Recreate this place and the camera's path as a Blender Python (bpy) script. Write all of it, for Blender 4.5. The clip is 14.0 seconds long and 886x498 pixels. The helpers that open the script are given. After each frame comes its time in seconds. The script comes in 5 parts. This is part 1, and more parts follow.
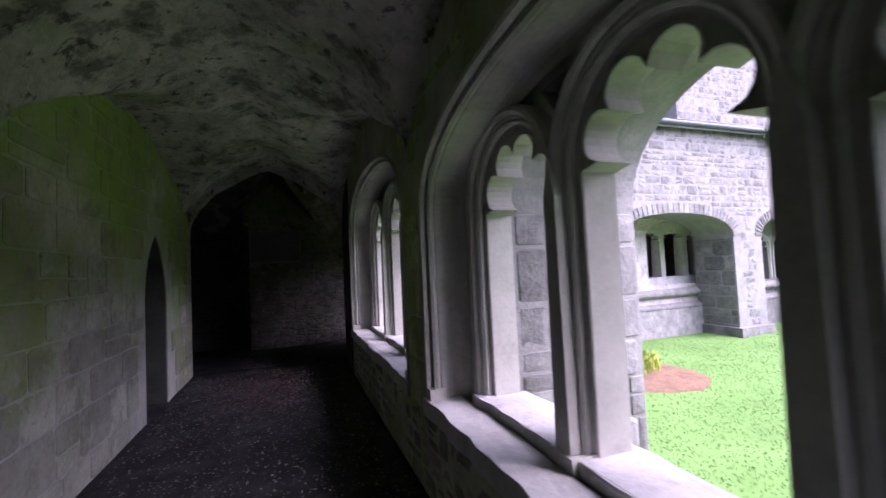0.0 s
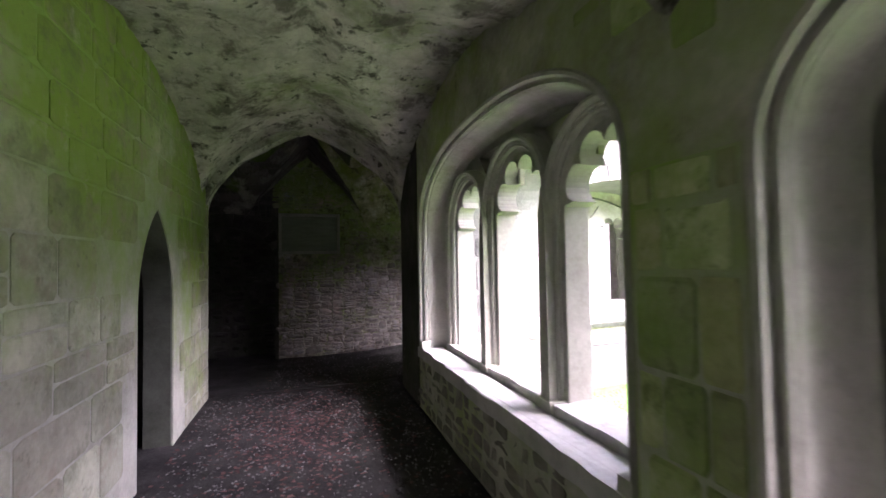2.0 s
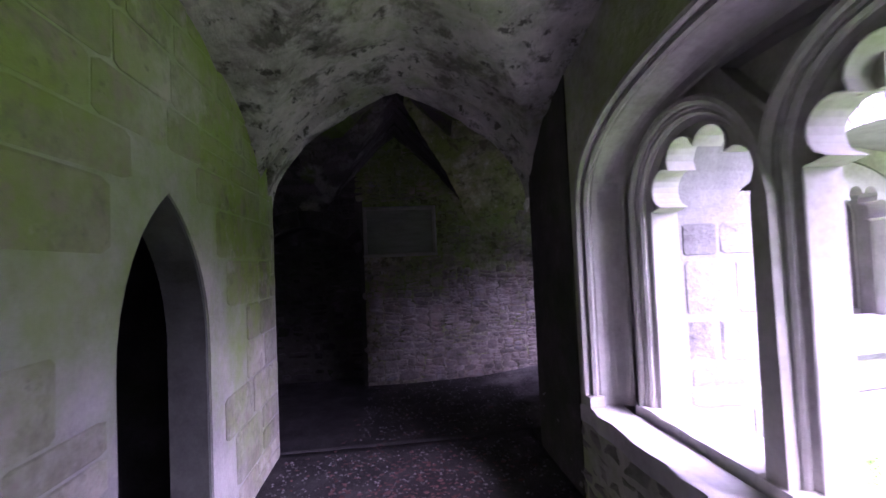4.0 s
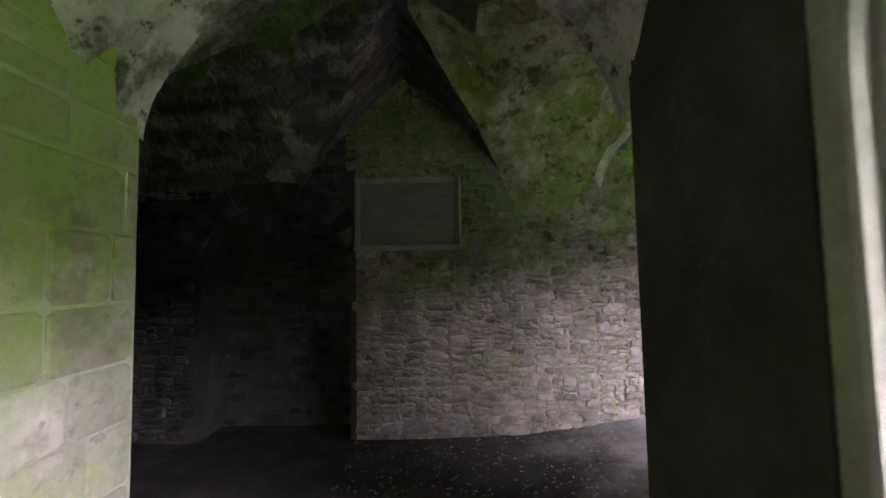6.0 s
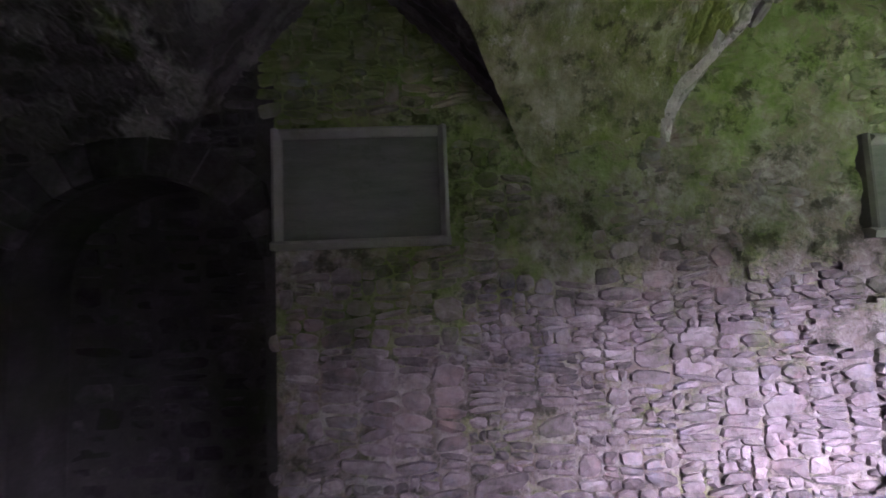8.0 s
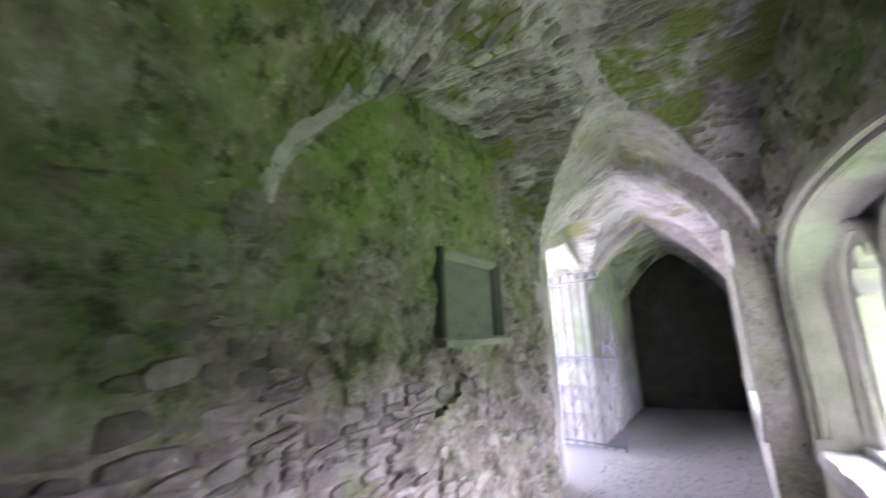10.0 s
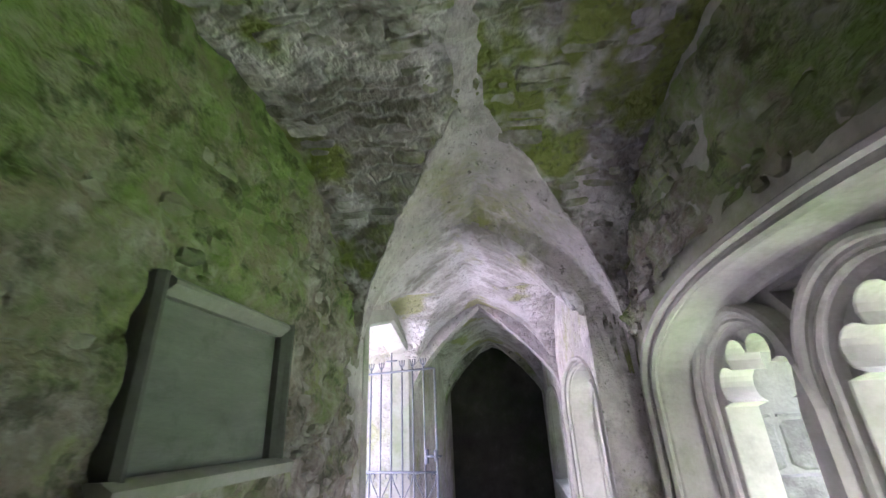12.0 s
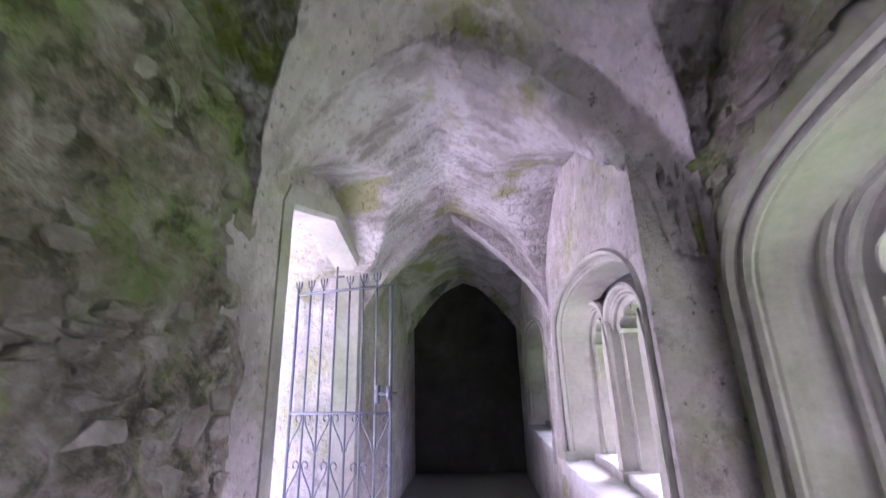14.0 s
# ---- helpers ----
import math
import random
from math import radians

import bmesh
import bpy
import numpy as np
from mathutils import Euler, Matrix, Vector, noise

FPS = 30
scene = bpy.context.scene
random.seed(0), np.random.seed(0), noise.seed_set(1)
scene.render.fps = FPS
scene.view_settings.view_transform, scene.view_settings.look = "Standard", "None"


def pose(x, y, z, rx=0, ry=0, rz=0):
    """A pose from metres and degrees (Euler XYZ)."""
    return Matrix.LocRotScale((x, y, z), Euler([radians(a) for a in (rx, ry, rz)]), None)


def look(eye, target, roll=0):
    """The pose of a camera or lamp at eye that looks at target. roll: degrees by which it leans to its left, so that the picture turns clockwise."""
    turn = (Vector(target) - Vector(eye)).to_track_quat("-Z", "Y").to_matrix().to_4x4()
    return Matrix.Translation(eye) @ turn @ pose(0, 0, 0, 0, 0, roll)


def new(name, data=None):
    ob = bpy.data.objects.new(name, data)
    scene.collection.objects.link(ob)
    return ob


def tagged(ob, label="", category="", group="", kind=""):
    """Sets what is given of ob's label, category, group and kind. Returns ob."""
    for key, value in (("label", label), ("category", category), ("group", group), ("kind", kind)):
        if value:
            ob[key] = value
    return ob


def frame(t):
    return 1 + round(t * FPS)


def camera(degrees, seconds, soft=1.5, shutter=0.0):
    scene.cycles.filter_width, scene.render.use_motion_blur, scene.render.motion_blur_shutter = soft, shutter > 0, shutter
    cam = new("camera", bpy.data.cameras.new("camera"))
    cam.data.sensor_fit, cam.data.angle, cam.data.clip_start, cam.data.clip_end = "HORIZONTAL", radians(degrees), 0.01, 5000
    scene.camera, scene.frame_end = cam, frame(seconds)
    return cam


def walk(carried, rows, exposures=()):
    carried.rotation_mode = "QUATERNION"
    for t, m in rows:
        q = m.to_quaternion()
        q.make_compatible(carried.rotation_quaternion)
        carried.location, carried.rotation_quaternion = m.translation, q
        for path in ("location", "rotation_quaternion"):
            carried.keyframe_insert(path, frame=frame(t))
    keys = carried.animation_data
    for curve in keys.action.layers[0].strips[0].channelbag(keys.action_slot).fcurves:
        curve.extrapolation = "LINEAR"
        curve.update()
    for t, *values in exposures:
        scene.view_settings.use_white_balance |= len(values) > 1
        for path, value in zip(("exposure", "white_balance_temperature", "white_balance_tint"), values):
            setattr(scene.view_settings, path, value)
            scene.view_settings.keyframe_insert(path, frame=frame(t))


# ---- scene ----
cam = camera(93.3, 14.0, shutter=0.4)
PATH = [
    (0, (0.032, -0.213, 1.512), (0.712, 1.666, 1.599), -2.7),
    (0.5, (-0.088, 0.206, 1.537), (0.534, 2.105, 1.614), -1.7),
    (1, (-0.21, 0.593, 1.563), (0.421, 2.489, 1.631), -1.2),
    (1.5, (-0.314, 1.094, 1.545), (0.345, 2.981, 1.61), -0.8),
    (2, (-0.313, 1.628, 1.572), (0.299, 3.531, 1.637), -1.0),
    (2.5, (-0.36, 2.137, 1.558), (0.175, 4.062, 1.64), -0.7),
    (3, (-0.407, 2.564, 1.586), (0.065, 4.506, 1.661), -1.0),
    (3.5, (-0.413, 2.965, 1.634), (-0.054, 4.931, 1.705), -1.1),
    (3.7, (-0.417, 3.118, 1.662), (-0.114, 5.094, 1.722), -1.8),
    (6, (0.026, 5.26, 1.514), (0.031, 7.256, 1.639), -1.1),
    (6.5, (0.026, 5.637, 1.512), (-0.034, 7.633, 1.634), -1.2),
    (7, (0.046, 6.069, 1.503), (-0.067, 8.061, 1.637), -1.4),
    (9.5, (0.31, 7.582, 1.709), (1.506, 9.162, 1.981), -2.7),
    (10, (0.568, 7.763, 1.752), (2.208, 8.827, 2.173), -2.7),
    (10.5, (0.834, 7.891, 1.8), (2.632, 8.519, 2.412), -2.8),
    (11, (1.081, 8.053, 1.842), (2.901, 8.468, 2.559), -3.2),
    (11.5, (1.34, 8.141, 1.86), (3.173, 8.446, 2.601), -3.1),
    (12, (1.679, 8.168, 1.853), (3.503, 8.428, 2.632), -2.7),
    (12.5, (1.992, 8.259, 1.816), (3.813, 8.484, 2.611), -2.3),
    (13, (2.309, 8.291, 1.753), (4.136, 8.489, 2.541), -1.6),
    (13.5, (2.659, 8.285, 1.725), (4.507, 8.438, 2.474), -2.0),
    (14, (2.962, 8.3, 1.679), (4.869, 8.439, 2.264), -1.7),
]
walk(cam, [(t, look(eye, target, roll)) for t, eye, target, roll in PATH],
     [(0, 1.75, 5380, 40), (1, 2.45, 5480, 40), (1.5, 2.7, 5480, 48), (2, 3.5, 5850, 32), (2.5, 3.5, 5470, 44), (3, 3.2, 5200, 76), (3.5, 3.25, 5130, 74), (6, 4.4, 5950, 28), (6.5, 4.45, 5450, 52), (7, 4.45, 5430, 56), (9.5, 5.05, 5500, 40), (10, 4.9, 5500, 26), (11, 4.75, 5500, 24), (12.5, 4.5, 5450, 34), (13.5, 4.35, 5400, 36), (14, 4.2, 5420, 42)])

# ---- light ----
world = bpy.data.worlds.new("sky")
scene.world = world
world.use_nodes = True
wn = world.node_tree.nodes
sky = wn.new("ShaderNodeTexSky")
sky.sky_type, sky.sun_disc = "NISHITA", False
sky.sun_elevation, sky.sun_rotation = radians(50), radians(137)
sky.air_density, sky.dust_density, sky.ozone_density = 0.8, 9.0, 0.6
world.node_tree.links.new(sky.outputs[0], wn["Background"].inputs[0])
wn["Background"].inputs[1].default_value = 0.15
sun_data = bpy.data.lights.new("sun", "SUN")
sun_data.energy, sun_data.angle, sun_data.color = 2.8, radians(85), (1, 0.97, 0.95)
sun = new("sun", sun_data)
sun.matrix_world = look((11, -9, 19.4), (0, 3, 0))


# ---- materials ----
def material(name, stops, scale=3.0, rough=0.9, bump=0.4, fine=40.0, patch=None, random_tint=0.0, metal=0.0, stretch=(1, 1, 1), depth=0.02):
    """A worn surface: colour from two scales of noise, patches of a second growth, relief. stops: (place, colour) pairs."""
    m = bpy.data.materials.new(name)
    m.use_nodes = True
    n, l = m.node_tree.nodes, m.node_tree.links
    bsdf = n["Principled BSDF"]
    bsdf.inputs["Roughness"].default_value, bsdf.inputs["Metallic"].default_value = rough, metal
    bsdf.inputs["Specular IOR Level"].default_value = 0.25
    geo = n.new("ShaderNodeNewGeometry")
    mapping = n.new("ShaderNodeMapping")
    mapping.inputs["Scale"].default_value = stretch
    l.new(geo.outputs["Position"], mapping.inputs["Vector"])
    big, small = n.new("ShaderNodeTexNoise"), n.new("ShaderNodeTexNoise")
    for node, s, d in ((big, scale, 6), (small, fine, 4)):
        node.inputs["Scale"].default_value, node.inputs["Detail"].default_value = s, d
        node.inputs["Roughness"].default_value = 0.65
        l.new(mapping.outputs[0], node.inputs["Vector"])
    mix = n.new("ShaderNodeMath")
    mix.operation = "MULTIPLY_ADD"
    l.new(small.outputs["Fac"], mix.inputs[0])
    mix.inputs[1].default_value = 0.35
    add = n.new("ShaderNodeMath")
    add.operation = "SUBTRACT"
    l.new(big.outputs["Fac"], add.inputs[0])
    add.inputs[1].default_value = 0.175
    l.new(add.outputs[0], mix.inputs[2])
    ramp = n.new("ShaderNodeValToRGB")
    while len(ramp.color_ramp.elements) < len(stops):
        ramp.color_ramp.elements.new(0.5)
    for e, (p, c) in zip(ramp.color_ramp.elements, stops):
        e.position, e.color = p, (*c, 1)
    l.new(mix.outputs[0], ramp.inputs[0])
    colour = ramp.outputs[0]
    if random_tint:
        info = n.new("ShaderNodeObjectInfo")
        hsv = n.new("ShaderNodeHueSaturation")
        for sock, lo, hi in (("Value", 1 - random_tint, 1 + random_tint), ("Hue", 0.47, 0.515)):
            r = n.new("ShaderNodeMapRange")
            r.inputs["To Min"].default_value, r.inputs["To Max"].default_value = lo, hi
            if sock == "Hue":
                f = n.new("ShaderNodeMath")
                f.operation = "FRACT"
                k = n.new("ShaderNodeMath")
                k.operation = "MULTIPLY"
                k.inputs[1].default_value = 7.31
                l.new(info.outputs["Random"], k.inputs[0])
                l.new(k.outputs[0], f.inputs[0])
                l.new(f.outputs[0], r.inputs["Value"])
            else:
                isl = n.new("ShaderNodeMath")
                isl.operation = "ADD"
                l.new(info.outputs["Random"], isl.inputs[0])
                l.new(geo.outputs["Random Per Island"], isl.inputs[1])
                fr = n.new("ShaderNodeMath")
                fr.operation = "FRACT"
                l.new(isl.outputs[0], fr.inputs[0])
                l.new(fr.outputs[0], r.inputs["Value"])
            l.new(r.outputs[0], hsv.inputs[sock])
        l.new(colour, hsv.inputs["Color"])
        colour = hsv.outputs[0]
    for growth in patch or ():
        gcol, gscale, lo, hi, amount = growth[:5]
        pn = n.new("ShaderNodeTexNoise")
        pn.inputs["Scale"].default_value, pn.inputs["Detail"].default_value, pn.inputs["Roughness"].default_value = gscale, 5, 0.7
        off = n.new("ShaderNodeMapping")
        off.inputs["Location"].default_value = (gscale * 3.7, 1.3, 5.1)
        l.new(geo.outputs["Position"], off.inputs["Vector"])
        l.new(off.outputs[0], pn.inputs["Vector"])
        value = pn.outputs["Fac"]
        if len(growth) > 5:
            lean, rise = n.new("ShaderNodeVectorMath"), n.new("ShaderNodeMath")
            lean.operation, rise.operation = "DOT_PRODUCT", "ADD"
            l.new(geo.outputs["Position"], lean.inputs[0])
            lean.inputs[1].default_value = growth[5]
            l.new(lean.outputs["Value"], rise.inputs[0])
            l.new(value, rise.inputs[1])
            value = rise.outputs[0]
        r = n.new("ShaderNodeMapRange")
        r.inputs["From Min"].default_value, r.inputs["From Max"].default_value = lo, hi
        r.inputs["To Max"].default_value = amount
        l.new(value, r.inputs["Value"])
        blend = n.new("ShaderNodeMix")
        blend.data_type = "RGBA"
        l.new(r.outputs[0], blend.inputs[0])
        l.new(colour, blend.inputs[6])
        blend.inputs[7].default_value = (*gcol, 1)
        colour = blend.outputs[2]
    l.new(colour, bsdf.inputs["Base Color"])
    b = n.new("ShaderNodeBump")
    b.inputs["Strength"].default_value, b.inputs["Distance"].default_value = bump, depth
    l.new(mix.outputs[0], b.inputs["Height"])
    l.new(b.outputs[0], bsdf.inputs["Normal"])
    return m


GREEN, DARK_GREEN, YELLOW = (0.10, 0.19, 0.015), (0.04, 0.085, 0.015), (0.26, 0.29, 0.06)
M_LEFT = material("lime_washed_ashlar", [(0.25, (0.25, 0.25, 0.19)), (0.5, (0.42, 0.42, 0.33)), (0.8, (0.60, 0.59, 0.50))], 1.6, fine=22, bump=0.85, patch=[((0.24, 0.35, 0.05), 0.8, 0.60, 0.86, 0.9, (0, 0, 0.13)), ((0.17, 0.18, 0.12), 3.3, 0.52, 0.66, 0.6), ((0.34, 0.29, 0.23), 5.5, 0.53, 0.66, 0.55), ((0.56, 0.55, 0.46), 2.3, 0.58, 0.68, 0.5), ((0.10, 0.10, 0.07), 13.0, 0.60, 0.70, 0.45)], random_tint=0.2, depth=0.025)
M_MORTAR = material("lime_mortar", [(0.25, (0.32, 0.31, 0.27)), (0.55, (0.48, 0.47, 0.42)), (0.8, (0.60, 0.59, 0.54))], 3, fine=50, bump=0.6, patch=[((0.26, 0.40, 0.06), 0.8, 0.60, 0.86, 0.85, (0, 0, 0.13))])
M_MORTAR_MID = material("brown_wall_mortar", [(0.25, (0.13, 0.115, 0.09)), (0.5, (0.28, 0.255, 0.215)), (0.78, (0.50, 0.465, 0.42))], 6, fine=24, bump=1.0, patch=[((0.16, 0.27, 0.03), 1.6, 0.58, 0.77, 0.7, (-0.03, 0, 0.11)), ((0.24, 0.20, 0.15), 4.6, 0.52, 0.63, 0.6), ((0.50, 0.46, 0.42), 3.1, 0.57, 0.68, 0.35), ((0.30, 0.38, 0.12), 3.4, 0.57, 0.66, 0.5), ((0.035, 0.042, 0.016), 5.2, 0.52, 0.62, 0.7)], depth=0.05)
M_ARCADE = material("damp_grey_arcade_plaster", [(0.25, (0.23, 0.225, 0.18)), (0.55, (0.42, 0.415, 0.34)), (0.8, (0.58, 0.57, 0.48))], 2.2, fine=22, bump=0.7, patch=[((0.23, 0.33, 0.05), 0.8, 0.45, 0.66, 0.8), ((0.09, 0.095, 0.06), 5.0, 0.60, 0.74, 0.5)], depth=0.03)
M_GREEN_COAT = material("yellow_green_vault_plaster", [(0.3, (0.09, 0.09, 0.055)), (0.45, (0.22, 0.23, 0.13)), (0.6, (0.36, 0.36, 0.24)), (0.75, (0.56, 0.55, 0.45))], 4.0, fine=18, bump=1.0, patch=[((0.17, 0.25, 0.03), 1.8, 0.45, 0.62, 0.75), ((0.06, 0.065, 0.03), 5.0, 0.55, 0.64, 0.8), ((0.60, 0.59, 0.50), 7.0, 0.60, 0.68, 0.6)], depth=0.06)
# near-black mortar: shade of recesses, corner and closed ends put into colour
M_MORTAR_SHADED = material("shade_darkened_mortar", [(0.25, (0.035, 0.033, 0.028)), (0.55, (0.07, 0.067, 0.058)), (0.8, (0.12, 0.115, 0.105))], 3, fine=50, bump=0.7, patch=[((0.025, 0.05, 0.01), 0.9, 0.5, 0.68, 0.6)])
M_VAULT = material("rough_vault_plaster", [(0.22, (0.16, 0.15, 0.13)), (0.42, (0.38, 0.365, 0.32)), (0.6, (0.53, 0.51, 0.46)), (0.82, (0.66, 0.64, 0.59))], 2.2, fine=16, bump=0.9, patch=[((0.17, 0.27, 0.03), 0.8, 0.54, 0.72, 0.75), ((0.08, 0.078, 0.06), 2.4, 0.52, 0.62, 0.75), ((0.05, 0.048, 0.04), 8.0, 0.57, 0.64, 0.85), ((0.60, 0.58, 0.52), 4.2, 0.58, 0.66, 0.5)], depth=0.06)
M_VAULT_PALE = material("pale_vault_plaster", [(0.22, (0.26, 0.24, 0.23)), (0.45, (0.46, 0.43, 0.42)), (0.8, (0.66, 0.63, 0.62))], 2.2, fine=18, bump=1.0, patch=[(YELLOW, 1.0, 0.52, 0.68, 0.8), ((0.36, 0.33, 0.31), 5.0, 0.50, 0.62, 0.6), ((0.22, 0.20, 0.18), 9.0, 0.57, 0.68, 0.6), ((0.09, 0.08, 0.065), 19.0, 0.60, 0.67, 0.8), ((0.72, 0.69, 0.68), 4.0, 0.56, 0.68, 0.5)], depth=0.08)
M_RUBBLE = material("brown_grey_rubble", [(0.25, (0.12, 0.105, 0.09)), (0.5, (0.25, 0.225, 0.205)), (0.8, (0.43, 0.40, 0.375))], 5, fine=30, bump=0.8, patch=[((0.14, 0.22, 0.025), 1.6, 0.66, 0.90, 0.75, (0, 0, 0.12)), ((0.40, 0.29, 0.25), 1.9, 0.54, 0.68, 0.55), ((0.26, 0.27, 0.30), 2.7, 0.56, 0.68, 0.6), ((0.05, 0.05, 0.035), 4.3, 0.57, 0.70, 0.65)], random_tint=0.3, depth=0.03)
M_PIER = material("green_stained_ashlar", [(0.25, (0.22, 0.25, 0.13)), (0.5, (0.38, 0.43, 0.22)), (0.8, (0.56, 0.58, 0.40))], 2.4, fine=26, bump=0.5, patch=[((0.20, 0.33, 0.045), 1.3, 0.46, 0.64, 0.7), ((0.09, 0.13, 0.035), 4.0, 0.56, 0.66, 0.6)], random_tint=0.35, depth=0.02)
M_MOSSY = material("mossy_flush_rubble", [(0.25, (0.13, 0.12, 0.095)), (0.5, (0.29, 0.27, 0.235)), (0.8, (0.48, 0.45, 0.41))], 5, fine=26, bump=0.9, patch=[((0.13, 0.21, 0.025), 1.6, 0.56, 0.77, 0.7, (-0.03, 0, 0.11)), ((0.26, 0.22, 0.17), 4.6, 0.54, 0.66, 0.5), ((0.55, 0.52, 0.47), 3.1, 0.58, 0.72, 0.55), ((0.05, 0.05, 0.035), 4.3, 0.57, 0.70, 0.65)], random_tint=0.22, depth=0.035)
# darkened copy of the rubble, carrying the corner bay's shade in its colour
M_RUBBLE_SHADED = material("shade_darkened_rubble", [(0.25, (0.026, 0.024, 0.021)), (0.5, (0.058, 0.054, 0.05)), (0.8, (0.13, 0.12, 0.115))], 5, fine=30, bump=0.8, patch=[((0.025, 0.05, 0.01), 1.1, 0.5, 0.66, 0.6)], random_tint=0.4, depth=0.03)
M_GARTH = material("weathered_limestone_block", [(0.25, (0.10, 0.098, 0.096)), (0.5, (0.175, 0.172, 0.169)), (0.8, (0.27, 0.266, 0.26))], 6, fine=34, bump=0.9, patch=[((0.2, 0.2, 0.17), 2.0, 0.55, 0.75, 0.5)], random_tint=0.25)
M_GARTH_JOINT = material("pale_pointing", [(0.25, (0.18, 0.177, 0.174)), (0.8, (0.28, 0.276, 0.27))], 5, fine=40, bump=0.5)
M_DRESSED = material("dressed_grey_limestone", [(0.2, (0.25, 0.245, 0.215)), (0.45, (0.40, 0.39, 0.35)), (0.8, (0.54, 0.53, 0.50))], 1.8, fine=30, bump=0.3, patch=[(GREEN, 0.75, 0.52, 0.72, 0.55), ((0.16, 0.16, 0.14), 2.5, 0.58, 0.75, 0.5)], depth=0.012)
M_SILL = material("worn_sill_stone", [(0.2, (0.30, 0.29, 0.28)), (0.5, (0.47, 0.46, 0.45)), (0.8, (0.60, 0.59, 0.58))], 2.5, fine=24, bump=0.5, patch=[((0.14, 0.13, 0.12), 3.0, 0.58, 0.7, 0.6)], depth=0.02)
M_PARAPET = material("damp_parapet_rubble", [(0.25, (0.13, 0.125, 0.105)), (0.5, (0.23, 0.225, 0.19)), (0.8, (0.36, 0.35, 0.31))], 4, fine=30, bump=0.8, patch=[(DARK_GREEN, 1.4, 0.5, 0.7, 0.5)], random_tint=0.25, depth=0.03)
M_PLAQUE = material("smooth_grey_green_slab", [(0.2, (0.12, 0.135, 0.105)), (0.8, (0.22, 0.24, 0.20))], 3.0, fine=40, bump=0.12, patch=[((0.14, 0.17, 0.12), 1.2, 0.5, 0.8, 0.5), ((0.08, 0.10, 0.06), 5.0, 0.56, 0.7, 0.5)], depth=0.006, rough=0.75, stretch=(1, 1, 5))
# darker frame stone that holds the shade of plaque sides and doorway reveal
M_PLAQUE_SIDE = material("shade_darkened_frame_stone", [(0.2, (0.07, 0.075, 0.06)), (0.8, (0.16, 0.165, 0.14))], 4.0, fine=60, bump=0.2, depth=0.006)
M_PLAQUE_FRAME = material("moulded_plaque_frame_stone", [(0.2, (0.20, 0.21, 0.17)), (0.8, (0.36, 0.365, 0.31))], 4.0, fine=60, bump=0.2, patch=[(GREEN, 1.5, 0.52, 0.75, 0.4)], depth=0.006)
# first patch leans on x, so the floor turns paler towards the gate bay
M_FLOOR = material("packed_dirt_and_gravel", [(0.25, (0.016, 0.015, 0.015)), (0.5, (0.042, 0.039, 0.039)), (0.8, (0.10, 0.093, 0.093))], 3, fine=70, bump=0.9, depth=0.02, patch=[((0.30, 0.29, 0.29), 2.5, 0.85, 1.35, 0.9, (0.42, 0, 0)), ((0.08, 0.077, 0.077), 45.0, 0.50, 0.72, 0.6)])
M_PEBBLE = material("gravel_stone", [(0.25, (0.07, 0.066, 0.066)), (0.8, (0.26, 0.25, 0.25))], 20, fine=80, random_tint=0.5)
M_LEAF_DRY = material("fallen_brown_leaf", [(0.25, (0.06, 0.036, 0.028)), (0.8, (0.19, 0.115, 0.095))], 9, fine=50, random_tint=0.5, rough=0.7)
M_LAWN = material("lawn_soil_and_turf", [(0.25, (0.07, 0.135, 0.032)), (0.5, (0.10, 0.19, 0.046)), (0.8, (0.14, 0.245, 0.07))], 1.2, fine=60, bump=0.35)
M_GRASS = material("green_grass_blade", [(0.25, (0.10, 0.20, 0.045)), (0.8, (0.15, 0.26, 0.075))], 0.8, fine=9, random_tint=0.18, rough=0.6)
M_IVY = material("dark_ivy_leaf", [(0.25, (0.03, 0.06, 0.02)), (0.8, (0.07, 0.11, 0.04))], 8, fine=40, bump=0.2, rough=0.5)
M_BEDLEAF = material("yellow_green_iris_leaf", [(0.25, (0.16, 0.26, 0.03)), (0.8, (0.36, 0.42, 0.08))], 4, fine=20, random_tint=0.3, rough=0.55)
M_SOIL = material("brown_bed_soil", [(0.25, (0.10, 0.055, 0.035)), (0.8, (0.22, 0.14, 0.09))], 8, fine=60, bump=0.9, depth=0.03)
M_SLATE = material("grey_roof_slate", [(0.25, (0.13, 0.13, 0.13)), (0.8, (0.26, 0.26, 0.27))], 6, fine=40, random_tint=0.25, patch=[((0.3, 0.3, 0.26), 3, 0.55, 0.7, 0.5)])
M_IRON = material("blue_grey_painted_iron", [(0.25, (0.10, 0.11, 0.14)), (0.8, (0.17, 0.18, 0.22))], 12, fine=90, bump=0.2, rough=0.45, depth=0.003)
M_RENDER = material("pale_outdoor_render", [(0.25, (0.62, 0.60, 0.60)), (0.8, (0.78, 0.76, 0.76))], 1.5, fine=30, bump=0.2)
M_PINK = material("faded_red_door_paint", [(0.25, (0.45, 0.22, 0.20)), (0.8, (0.60, 0.33, 0.30))], 4, fine=40, bump=0.15)


